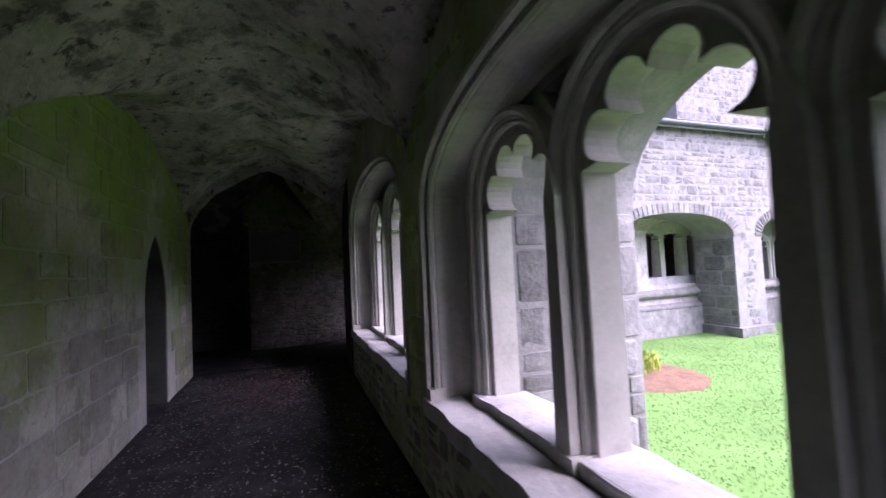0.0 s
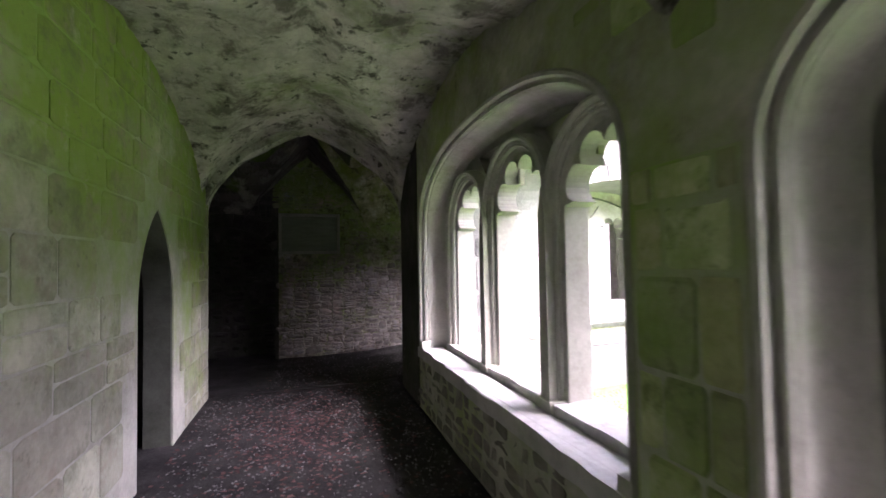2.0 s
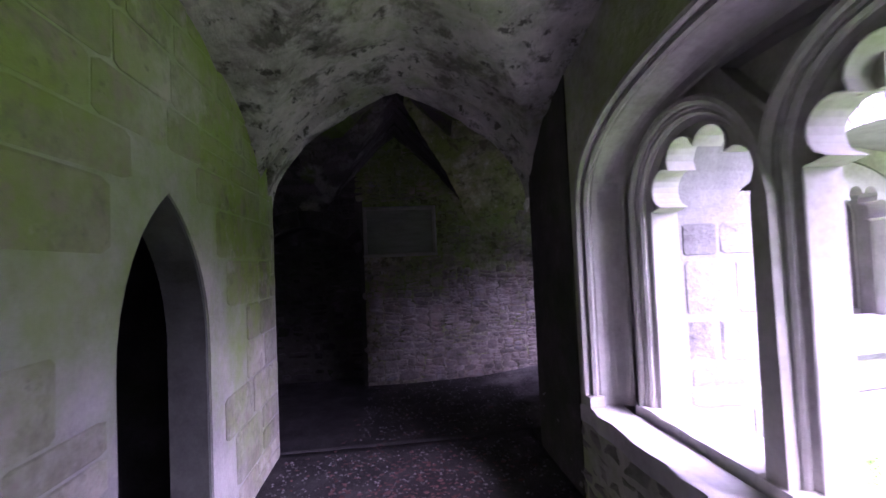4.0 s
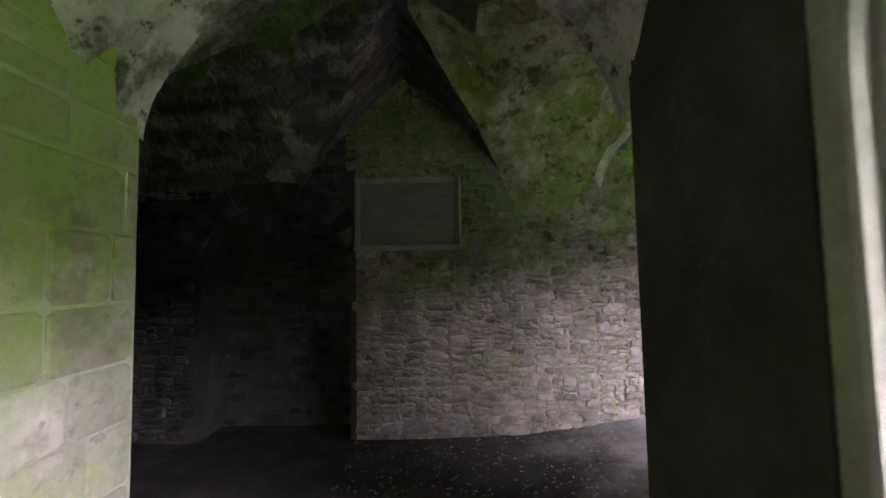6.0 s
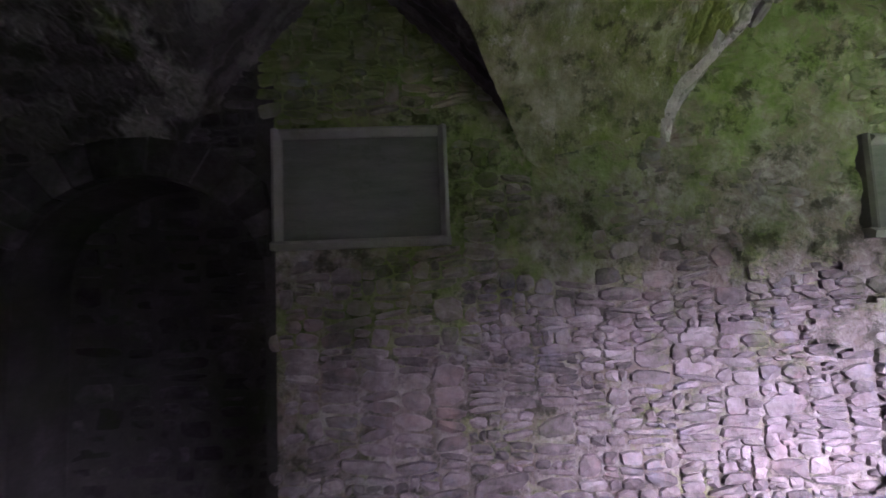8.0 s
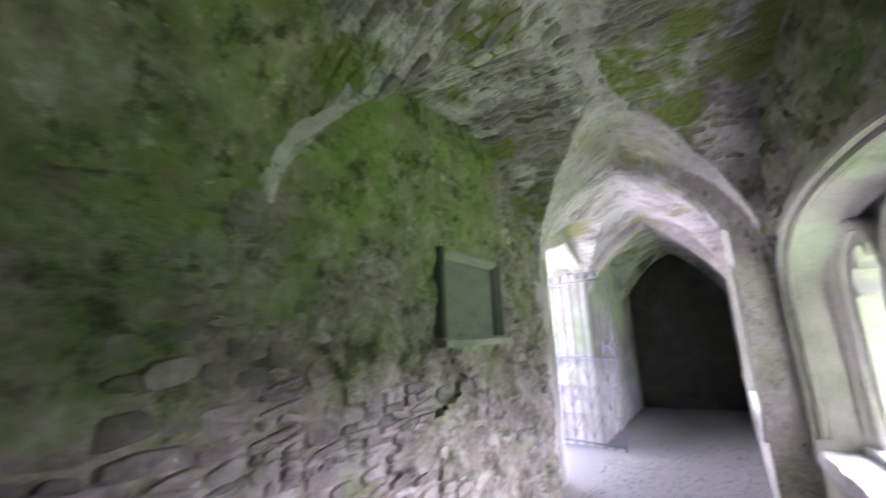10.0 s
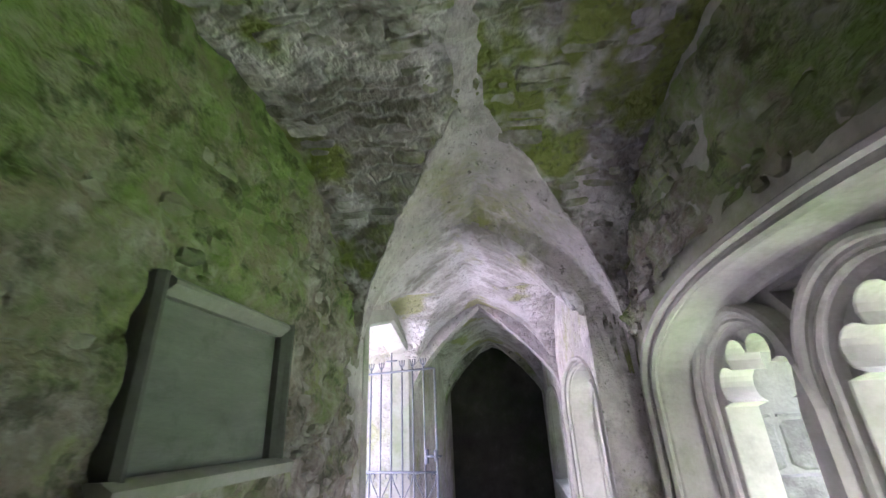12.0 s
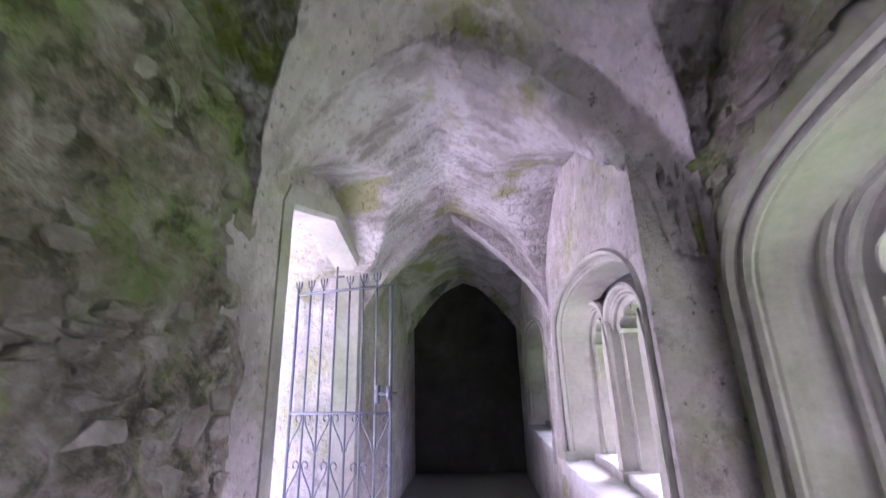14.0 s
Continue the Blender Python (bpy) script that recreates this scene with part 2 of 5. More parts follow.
def coursed_vault(name, dark, mid, joint, lime_colour, lime_from, moss_colour, moss_from, turned=90):
    """Old vault of thin stones in courses, half covered by pale lime, mossy in patches."""
    m = bpy.data.materials.new(name)
    m.use_nodes = True
    n, l = m.node_tree.nodes, m.node_tree.links
    bsdf = n["Principled BSDF"]
    bsdf.inputs["Roughness"].default_value, bsdf.inputs["Specular IOR Level"].default_value = 0.95, 0.2
    geo = n.new("ShaderNodeNewGeometry")

    def noise_of(scale, detail, shift=0.0):
        k, mp = n.new("ShaderNodeTexNoise"), n.new("ShaderNodeMapping")
        mp.inputs["Location"].default_value = (shift, shift, 0)
        k.inputs["Scale"].default_value, k.inputs["Detail"].default_value, k.inputs["Roughness"].default_value = scale, detail, 0.55
        l.new(geo.outputs["Position"], mp.inputs["Vector"])
        l.new(mp.outputs[0], k.inputs["Vector"])
        return k

    def blend(fac, a, b):
        k = n.new("ShaderNodeMix")
        k.data_type = "RGBA"
        l.new(fac, k.inputs[0])
        for sock, v in ((k.inputs[6], a), (k.inputs[7], b)):
            if isinstance(v, tuple):
                sock.default_value = (*v, 1)
            else:
                l.new(v, sock)
        return k.outputs[2]

    def window(value, lo, hi):
        k = n.new("ShaderNodeMapRange")
        k.inputs["From Min"].default_value, k.inputs["From Max"].default_value = lo, hi
        l.new(value, k.inputs["Value"])
        return k.outputs[0]
    warp = noise_of(3.0, 3)
    shift = n.new("ShaderNodeVectorMath")
    shift.operation = "MULTIPLY_ADD"
    l.new(warp.outputs["Color"], shift.inputs[0])
    shift.inputs[1].default_value = (0.22, 0.16, 0.0)
    ripple, near = noise_of(15.0, 3, 7.0), n.new("ShaderNodeVectorMath")
    near.operation = "MULTIPLY_ADD"
    l.new(ripple.outputs["Color"], near.inputs[0])
    near.inputs[1].default_value = (0.075, 0.11, 0.0)
    l.new(geo.outputs["Position"], near.inputs[2])
    l.new(near.outputs[0], shift.inputs[2])
    turn = n.new("ShaderNodeMapping")
    turn.inputs["Rotation"].default_value = (0, 0, radians(turned))
    l.new(shift.outputs[0], turn.inputs["Vector"])
    brick = n.new("ShaderNodeTexBrick")
    brick.inputs["Scale"].default_value = 1.0
    brick.inputs["Brick Width"].default_value, brick.inputs["Row Height"].default_value = 0.30, 0.085
    brick.inputs["Mortar Size"].default_value, brick.inputs["Mortar Smooth"].default_value = 0.022, 1.0
    brick.inputs["Color1"].default_value, brick.inputs["Color2"].default_value = (*dark, 1), (*mid, 1)
    brick.inputs["Mortar"].default_value = (*joint, 1)
    l.new(turn.outputs[0], brick.inputs["Vector"])
    lime, fine, moss = noise_of(2.6, 5, 3.0), noise_of(24, 4, 5.0), noise_of(1.7, 4, 9.0)
    colour = blend(window(lime.outputs["Fac"], lime_from, lime_from + 0.1), brick.outputs["Color"], lime_colour)
    colour = blend(window(moss.outputs["Fac"], moss_from, moss_from + 0.08), colour, moss_colour)
    colour = blend(window(fine.outputs["Fac"], 0.54, 0.8), colour, dark)
    l.new(colour, bsdf.inputs["Base Color"])
    height = n.new("ShaderNodeMath")
    height.operation = "MULTIPLY_ADD"
    l.new(brick.outputs["Fac"], height.inputs[0])
    height.inputs[1].default_value = -0.35
    l.new(fine.outputs["Fac"], height.inputs[2])
    b = n.new("ShaderNodeBump")
    b.inputs["Strength"].default_value, b.inputs["Distance"].default_value = 0.9, 0.05
    l.new(height.outputs[0], b.inputs["Height"])
    l.new(b.outputs[0], bsdf.inputs["Normal"])
    return m


M_WICKER = coursed_vault("thin_coursed_vault_rubble", (0.12, 0.11, 0.08), (0.38, 0.36, 0.33), (0.30, 0.29, 0.27), (0.58, 0.56, 0.54), 0.47, (0.19, 0.23, 0.06), 0.53)
M_LIME_STONE = material("limed_vault_stone", [(0.25, (0.11, 0.105, 0.08)), (0.48, (0.30, 0.29, 0.25)), (0.8, (0.60, 0.58, 0.55))], 6, fine=30, bump=0.8, patch=[((0.16, 0.20, 0.04), 1.7, 0.50, 0.62, 0.65), ((0.06, 0.06, 0.035), 4.0, 0.54, 0.64, 0.75), ((0.62, 0.60, 0.58), 2.2, 0.56, 0.66, 0.6)], random_tint=0.4, depth=0.03)
# darkened version of the coursed vault, for cells turned from the light
M_SHADED_COURSED = coursed_vault("shade_darkened_corner_vault", (0.05, 0.048, 0.04), (0.17, 0.16, 0.145), (0.10, 0.095, 0.085), (0.24, 0.23, 0.20), 0.56, (0.08, 0.12, 0.025), 0.56, 0)
M_PALE_COURSED = coursed_vault("pale_limed_vault_rubble", (0.32, 0.29, 0.27), (0.56, 0.53, 0.52), (0.46, 0.44, 0.42), (0.66, 0.63, 0.63), 0.46, (0.38, 0.38, 0.20), 0.56)


# ---- building helpers ----
def mesh_object(name, verts, faces, mat, parent=None, label="", smooth=False):
    me = bpy.data.meshes.new(name)
    me.from_pydata([tuple(v) for v in verts], [], faces)
    me.materials.append(mat)
    bm = bmesh.new()
    bm.from_mesh(me)
    bmesh.ops.recalc_face_normals(bm, faces=bm.faces)
    bm.to_mesh(me)
    bm.free()
    if smooth:
        me.polygons.foreach_set("use_smooth", [True] * len(me.polygons))
    ob = new(name, me)
    if parent:
        ob.parent = parent
        ob.matrix_parent_inverse = parent.matrix_world.inverted()
    if label:
        ob["label"] = label
    return ob


def empty(name, label, category, kind="", at=(0, 0, 0), group=""):
    ob = new(name)
    ob.location = at
    ob.matrix_world = Matrix.Translation(at)
    return tagged(ob, label, category, group, kind)


def wall_a(s, d, z):
    """Arcade of the first walk: s along it, d outward from its inner face."""
    return (0.85 + d, s - 0.25, z)


def south_face(x):
    """Inner face of the first cross arcade, which runs slightly askew."""
    return 7.33 - 0.0985 * max(4.2 - x, -0.3)


def wall_b(s, d, z):
    return (s, south_face(s) - d, z)


def wall_b_far(s, d, z):
    return (s, 7.62 - d, z)


def wall_left(s, d, z):
    return (-1.46 - d, s - 0.25, z)


def wall_north(s, d, z):
    return (s, 9.24 + d, z)


def wall_north_far(s, d, z):
    return (s, 9.38 + d, z)


def extruded(name, loops, to, d0, d1, mat, parent=None, label=""):
    """A plate: an outline with holes in (s, z), from depth d0 to d1 of the wall that `to` stands for."""
    from mathutils.geometry import tessellate_polygon
    flat = [p for loop in loops for p in loop]
    tris = tessellate_polygon([[Vector((p[0], p[1], 0)) for p in loop] for loop in loops])
    n = len(flat)
    verts = [to(s, d0, z) for s, z in flat] + [to(s, d1, z) for s, z in flat]
    faces = [tuple(t) for t in tris] + [tuple(i + n for i in reversed(t)) for t in tris]
    k = 0
    for loop in loops:
        for i in range(len(loop)):
            a, b = k + i, k + (i + 1) % len(loop)
            faces.append((a, b, b + n, a + n))
        k += len(loop)
    return mesh_object(name, verts, faces, mat, parent, label)


def swept(name, path, profile, to, mat, parent=None, label="", closed=False):
    """A moulding: profile points (n, d) carried along a path in (s, z); n is measured to the path's right side."""
    verts, faces = [], []
    m = len(profile)
    for i, (s, z) in enumerate(path):
        a, b = path[max(i - 1, 0)], path[min(i + 1, len(path) - 1)]
        ts, tz = b[0] - a[0], b[1] - a[1]
        k = math.hypot(ts, tz) or 1
        ns, nz = tz / k, -ts / k
        verts += [to(s + ns * n, d, z + nz * n) for n, d in profile]
    for i in range(len(path) - 1):
        for j in range(m - 1 + closed):
            a, b = i * m + j, i * m + (j + 1) % m
            faces.append((a, b, b + m, a + m))
    if closed:
        faces += [tuple(range(m)), tuple(range(len(verts) - m, len(verts)))]
    return mesh_object(name, verts, faces, mat, parent, label, smooth=False)


def tube(name, points, radius, mat, parent=None, label="", sides=6):
    """A bar of round section along points in space."""
    verts, faces = [], []
    pts = [Vector(p) for p in points]
    for i, p in enumerate(pts):
        t = (pts[min(i + 1, len(pts) - 1)] - pts[max(i - 1, 0)]).normalized()
        u = t.cross(Vector((0, 0, 1)) if abs(t.z) < 0.9 else Vector((1, 0, 0))).normalized()
        w = t.cross(u)
        for k in range(sides):
            a = 2 * math.pi * k / sides
            verts.append(p + radius * (math.cos(a) * u + math.sin(a) * w))
    for i in range(len(pts) - 1):
        for k in range(sides):
            faces.append((i * sides + k, i * sides + (k + 1) % sides, (i + 1) * sides + (k + 1) % sides, (i + 1) * sides + k))
    faces += [tuple(range(sides)), tuple(range(len(verts) - sides, len(verts)))]
    return mesh_object(name, verts, faces, mat, parent, label, smooth=True)


def slab(name, corners, z0, z1, mat, parent=None, label="", chip=0.0, seed=1):
    """A slab with a worn edge: corners in plan, anticlockwise."""
    rnd = random.Random(seed)
    ring = []
    for i, a in enumerate(corners):
        b = corners[(i + 1) % len(corners)]
        length = math.hypot(b[0] - a[0], b[1] - a[1])
        steps = max(1, int(length / 0.12)) if chip else 1
        for k in range(steps):
            f = k / steps
            j = chip * rnd.uniform(-1, 0.2) if k else 0
            nx, ny = (b[1] - a[1]) / length, -(b[0] - a[0]) / length
            ring.append((a[0] + (b[0] - a[0]) * f + nx * j, a[1] + (b[1] - a[1]) * f + ny * j))
    n = len(ring)
    cx, cy = sum(p[0] for p in ring) / n, sum(p[1] for p in ring) / n
    e = 0.012
    top = []
    for x, y in ring:
        k = math.hypot(cx - x, cy - y)
        top.append((x + (cx - x) / k * e, y + (cy - y) / k * e, z1 + chip * rnd.uniform(-0.15, 0.15)))
    verts = [(x, y, z0) for x, y in ring] + [(x, y, z1 - e) for x, y in ring] + top
    faces = [tuple(range(n - 1, -1, -1)), tuple(range(2 * n, 3 * n))]
    for i in range(n):
        j = (i + 1) % n
        faces += [(i, j, n + j, n + i), (n + i, n + j, 2 * n + j, 2 * n + i)]
    return mesh_object(name, verts, faces, mat, parent, label)


def pointed(u, c=0.44):
    """Height, from 0 to 1, of a two-centred arch at u from -1 to 1."""
    u = min(abs(u), 1.0)
    return math.sqrt(max((1 + c) ** 2 - (u + c) ** 2, 0)) / math.sqrt(1 + 2 * c)


def steep(u):
    """A sharper pointed arch with nearly straight haunches."""
    u = min(abs(u), 1.0)
    return 0.6 * math.sqrt(1 - u) + 0.4 * (1 - u)


def bowed(u, p=2.4):
    return max(1 - min(abs(u), 1.0) ** p, 0) ** (1 / p)


def arch_points(s0, s1, spring, rise, shape, n=28):
    """The curve of an arch from its springing at s0 to that at s1."""
    c, h = (s0 + s1) / 2, (s1 - s0) / 2
    return [(c - h * math.cos(math.pi * i / n), spring + rise * shape(-math.cos(math.pi * i / n))) for i in range(n + 1)]


def opening(s0, s1, sill, spring, rise, shape, n=28):
    return [(s0, sill)] + arch_points(s0, s1, spring, rise, shape, n) + [(s1, sill)]


# ---- masonry ----
def unit_stones(mat, irregular, count, seed):
    """Stones of size 1 x 1 x 1 to be scaled: x along the wall, y out of it, z up; front at y = 0, bedded at y = 1."""
    rnd, made = random.Random(seed), []
    for _ in range(count):
        cut = irregular
        ring = []
        for sx, sz in ((-1, -1), (1, -1), (1, 1), (-1, 1)):
            a, b = rnd.uniform(0.06, 0.06 + 0.5 * cut), rnd.uniform(0.06, 0.06 + 0.5 * cut)
            jx, jz = rnd.uniform(0, 0.12 * cut), rnd.uniform(0, 0.12 * cut)
            p, q = (sx * (0.5 - jx), sz * (0.5 - jz - b)), (sx * (0.5 - jx - a), sz * (0.5 - jz))
            ring += [p, q] if sx * sz > 0 else [q, p]
        n = len(ring)
        verts = [(x, 1.0, z) for x, z in ring]
        verts += [(x, 0.45, z) for x, z in ring]
        verts += [(x * 0.93, rnd.uniform(0, 0.3), z * 0.9) for x, z in ring]
        verts.append((rnd.uniform(-0.1, 0.1), rnd.uniform(-0.15, 0.1), rnd.uniform(-0.1, 0.1)))
        faces = []
        for i in range(n):
            j = (i + 1) % n
            faces += [(i, j, n + j, n + i), (n + i, n + j, 2 * n + j, 2 * n + i), (2 * n + i, 2 * n + j, 3 * n)]
        me = bpy.data.meshes.new("stone")
        me.from_pydata(verts, [], faces)
        me.materials.append(mat)
        bm = bmesh.new()
        bm.from_mesh(me)
        bmesh.ops.recalc_face_normals(bm, faces=bm.faces)
        bm.to_mesh(me)
        bm.free()
        made.append((me, np.array([v.co[:] for v in me.vertices]), [tuple(p.vertices) for p in me.polygons]))
    return made


def broken(rnd, s0, s1, z0, z1, course, length):
    """Cuts a face into stones of uneven size with no through courses."""
    todo, done = [(s0, s1, z0, z1)], []
    while todo:
        a, b, c, d = todo.pop()
        w, h = b - a, d - c
        lw, lh = rnd.uniform(*length), rnd.uniform(*course)
        if w <= lw and h <= lh:
            done.append((a, b, c, d))
            continue
        f = rnd.uniform(0.32, 0.68)
        if h > lh and (w < 1.7 * h or w <= lw or rnd.random() < 0.25):
            todo += [(a, b, c, c + h * f), (a, b, c + h * f, d)]
        else:
            todo += [(a, a + w * f, c, d), (a + w * f, b, c, d)]
    return done


def lay(parent, kinds, to, s0, s1, z0, z1, keep, course, length, proud=0.02, depth=0.06, joint=0.015, near=None, most=300, seed=3, wobble=0.0, wave=0.0, name="stone", random_rubble=False):
    """Courses of stones on a wall face: those in the stretch `near` are objects of their own, the rest are joined."""
    rnd = random.Random(seed)
    o, e_s, e_d = Vector(to(0, 0, 0)), Vector(to(1, 0, 0)) - Vector(to(0, 0, 0)), Vector(to(0, 1, 0)) - Vector(to(0, 0, 0))
    stones = []
    z = z0
    if random_rubble:
        for p, q, c, d in broken(rnd, s0, s1, z0, z1, course, length):
            if q - p > 0.025 and d - c > 0.02 and all(keep(x, y) for x in (p + 0.01, (p + q) / 2, q - 0.01) for y in (c + 0.01, (c + d) / 2, d - 0.01)):
                stones.append((p, q, c + wave * noise.noise((p * 0.9, c * 1.7, seed)), d - c, rnd.choice(kinds), rnd.uniform(0.0, 1.0), rnd.uniform(-wobble, wobble)))
        z = z1
    while z < z1 - 0.03:
        h = min(rnd.uniform(*course), z1 - z)
        s = s0 - rnd.uniform(0, length[0])
        while s < s1:
            w = rnd.uniform(*length) * (0.7 + 0.3 * h / course[1])
            a, b = max(s, s0), min(s + w, s1)
            pieces = [(a, b, z, h)]
            if rnd.random() < 0.18 and h > 0.13:
                f = rnd.uniform(0.4, 0.6)
                pieces = [(a, b, z, h * f), (a, b, z + h * f, h * (1 - f))]
            for p, q, zz, hh in pieces:
                if q - p > 0.05 and all(keep(x, y) for x in (p + 0.01, (p + q) / 2, q - 0.01) for y in (zz + 0.01, zz + hh / 2, zz + hh - 0.01)):
                    zz += wave * noise.noise((p * 0.9, zz * 1.7, seed))
                    stones.append((p, q, zz, hh, rnd.choice(kinds), rnd.uniform(0.4, 1.0), rnd.uniform(-wobble, wobble)))
            s += w
        z += h
    single = [k for k in stones if near is None or (near[0] <= (k[0] + k[1]) / 2 <= near[1] and near[2] <= k[2] <= near[3])]
    rnd.shuffle(single)
    single = single[:most]
    chosen = set(id(k) for k in single)
    verts, faces, n = [], [], 0
    for k in stones:
        p, q, zz, hh, (me, co, polys), out, tilt = k
        basis = Matrix(((e_s.x, e_d.x, 0), (e_s.y, e_d.y, 0), (0, 0, 1))).to_4x4()
        m = Matrix.Translation(Vector(to((p + q) / 2, -proud * out, zz + hh / 2))) @ basis @ Matrix.Rotation(tilt, 4, "Y") @ Matrix.Diagonal((q - p - joint, depth, hh - joint, 1))
        if id(k) in chosen:
            ob = new(name, me)
            ob.parent = parent
            ob.matrix_parent_inverse = parent.matrix_world.inverted()
            ob.matrix_basis = m
        else:
            a = np.array(m)
            verts.append(co @ a[:3, :3].T + a[:3, 3])
            faces += [tuple(i + n for i in f) for f in polys]
            n += len(co)
    if verts:
        ob = mesh_object("stonework", np.concatenate(verts), faces, kinds[0][0].materials[0], parent)
        ob["kind"] = "stuff"
    return len(stones)


# ---- the walks: floor, walls, vaults ----
FAR, NEAR_END, END = 9.24, -6.0, 10.3


def floor_height(x, y):
    k = min(max((x - 0.2) / 2.6, 0), 1)
    k = k * k * (3 - 2 * k) * min(max((y - 6.9) / 0.5, 0), 1)
    return 0.22 * k + 0.012 * noise.noise((x * 1.3, y * 1.3, 0)) + 0.006 * noise.noise((x * 6, y * 6, 2))


def sheet(name, x0, x1, y0, y1, step, height, mat, parent=None, thick=0.0, smooth=True, others=()):
    nx, ny = max(2, round((x1 - x0) / step)), max(2, round((y1 - y0) / step))
    verts = [(x0 + (x1 - x0) * i / nx, y0 + (y1 - y0) * j / ny, height(x0 + (x1 - x0) * i / nx, y0 + (y1 - y0) * j / ny)) for j in range(ny + 1) for i in range(nx + 1)]
    faces = [(j * (nx + 1) + i, j * (nx + 1) + i + 1, (j + 1) * (nx + 1) + i + 1, (j + 1) * (nx + 1) + i) for j in range(ny) for i in range(nx)]
    if thick:
        n = len(verts)
        verts += [(x, y, z + thick) for x, y, z in verts]
        faces += [tuple(i + n for i in reversed(f)) for f in faces]
        rim = [i for i in range(nx + 1)] + [(j + 1) * (nx + 1) - 1 for j in range(1, ny + 1)] + [ny * (nx + 1) + i for i in range(nx - 1, -1, -1)] + [j * (nx + 1) for j in range(ny - 1, 0, -1)]
        faces += [(a, b, b + n, a + n) for a, b in zip(rim, rim[1:] + rim[:1])]
    ob = mesh_object(name, verts, faces, mat, parent, smooth=smooth)
    for k, (other, where) in enumerate(others):
        ob.data.materials.append(other)
        for f in ob.data.polygons:
            if where(f.center.x, f.center.y):
                f.material_index = k + 1
    return ob


floor = empty("floor", "dark packed dirt and gravel cloister floor with fallen leaves", "floor", "structure")
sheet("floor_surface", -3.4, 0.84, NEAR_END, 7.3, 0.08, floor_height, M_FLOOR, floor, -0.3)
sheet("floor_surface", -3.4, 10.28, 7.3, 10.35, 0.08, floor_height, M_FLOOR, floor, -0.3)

ground = tagged(sheet("ground", -60, 80, -60, 80, 2.0, lambda x, y: -0.32, M_LAWN), "wide green turf around the cloister buildings", "ground", kind="structure")


# vault: two crossing arches, the higher one wins
def rough(x, y, z):
    return 0.035 * noise.noise((x * 1.7, y * 1.7, z)) + 0.02 * noise.noise((x * 6, y * 6, z + 3)) + 0.009 * noise.noise((x * 17, y * 17, z + 7))


def vault_a(x, y):
    u = (x + 0.305) / 1.155
    v = ((y - 2.70) % 4.25) / 2.125 - 1
    return max(2.28 + 1.0 * pointed(u), 2.25 + 0.98 * pointed(v)) + 1.7 * rough(x, y, 0)


def blend_in(x, a, b):
    k = min(max((x - a) / (b - a), 0), 1)
    return k * k * (3 - 2 * k)


def tent(u):
    return 0.7 * (1 - min(abs(u), 1.0)) + 0.3 * pointed(u)


def corner_cells(x, y):
    """Heights of the two crossing cells of the corner bay, which domes up towards its middle."""
    u, v = (x + 0.315) / 1.03, (y - 8.26) / 1.0
    dome = 0.32 * max(1 - abs(u), 0) * max(1 - abs(v), 0)
    k = blend_in(x, 0.25, 0.85)
    return 2.25 + 1.2 * tent(u) + dome, (2.25 + 1.2 * tent(v) + dome) * (1 - k) + barrel_b(x, y) * k


def vault_corner(x, y):
    z = max(corner_cells(x, y))
    if y < 7.7:
        z = max(z, 2.32 + 1.02 * pointed((x + 0.305) / 1.2))
    return z + rough(x, y, 1)


def groin_edge(y):
    x = -0.2
    while x < 0.84 and corner_cells(x, y)[0] > corner_cells(x, y)[1]:
        x += 0.008
    return x + 0.012 * noise.noise((y * 9, 3, 1))


def barrel_b(x, y):
    k = blend_in(x, 4.54, 4.7)
    south, north_y = south_face(min(x, 4.6)) * (1 - k) + 7.62 * k, 9.25 + 0.13 * k
    u = (y - (south + north_y) / 2) / ((north_y - south) / 2)
    low = 0.15 * (1 - blend_in(x, 1.0, 2.2)) + 0.1 * k
    return 2.08 + low + (1.3 - low - 0.1 * k) * pointed(u, 0.6)


def cross_b(x):
    return 2.0 + 1.38 * bowed((x - 3.05) / 1.52, 2.0)


def limed(x, y):
    """Where the pale plaster of the gate bay begins."""
    return x > 3.3 and barrel_b(x, y) + 0.05 * noise.noise((x * 5, y * 5, 2)) > cross_b(x)


def green_coat(x, y):
    """The plastered strip between the corner bay and the coursed vault."""
    return x + 0.12 * noise.noise((x * 3, y * 3, 6)) + 0.05 * noise.noise((x * 11, y * 11, 6)) < 1.5


def vault_b_first(x, y):
    if y < south_face(min(x, 4.6)) - 0.03:
        return 3.6
    return max(barrel_b(x, y), cross_b(x)) + 1.2 * rough(x, y, 2) + 0.02 * noise.noise((x * 9, y * 4, 9))


def vault_b_next(x, y):
    v = ((x - 4.55) % 2.5) / 1.25 - 1
    return max(barrel_b(x, y), 2.15 + 0.98 * pointed(v)) + 0.7 * rough(x, y, 3)


def coat(name, y0, y1, edge, x1, height, drop, mat, parent):
    """A skin of plaster under a vault, from a ragged or straight edge in plan to x1; its rim is turned up into the vault."""
    nx, ny = 60, 90
    verts, faces = [], []
    for j in range(ny + 1):
        y = y0 + (y1 - y0) * j / ny
        x0 = edge(y)
        for i in range(nx + 1):
            x = x0 + (x1 - x0) * max(i - 1, 0) / (nx - 1)
            verts.append((x, y, height(x, y) - (drop + 0.1 * blend_in(abs(y - 8.25), 0.86, 1.0) if i else -0.01)))
    for j in range(ny):
        for i in range(nx):
            a = j * (nx + 1) + i
            faces.append((a, a + 1, a + nx + 2, a + nx + 1))
    return mesh_object(name, verts, faces, mat, parent, smooth=True)


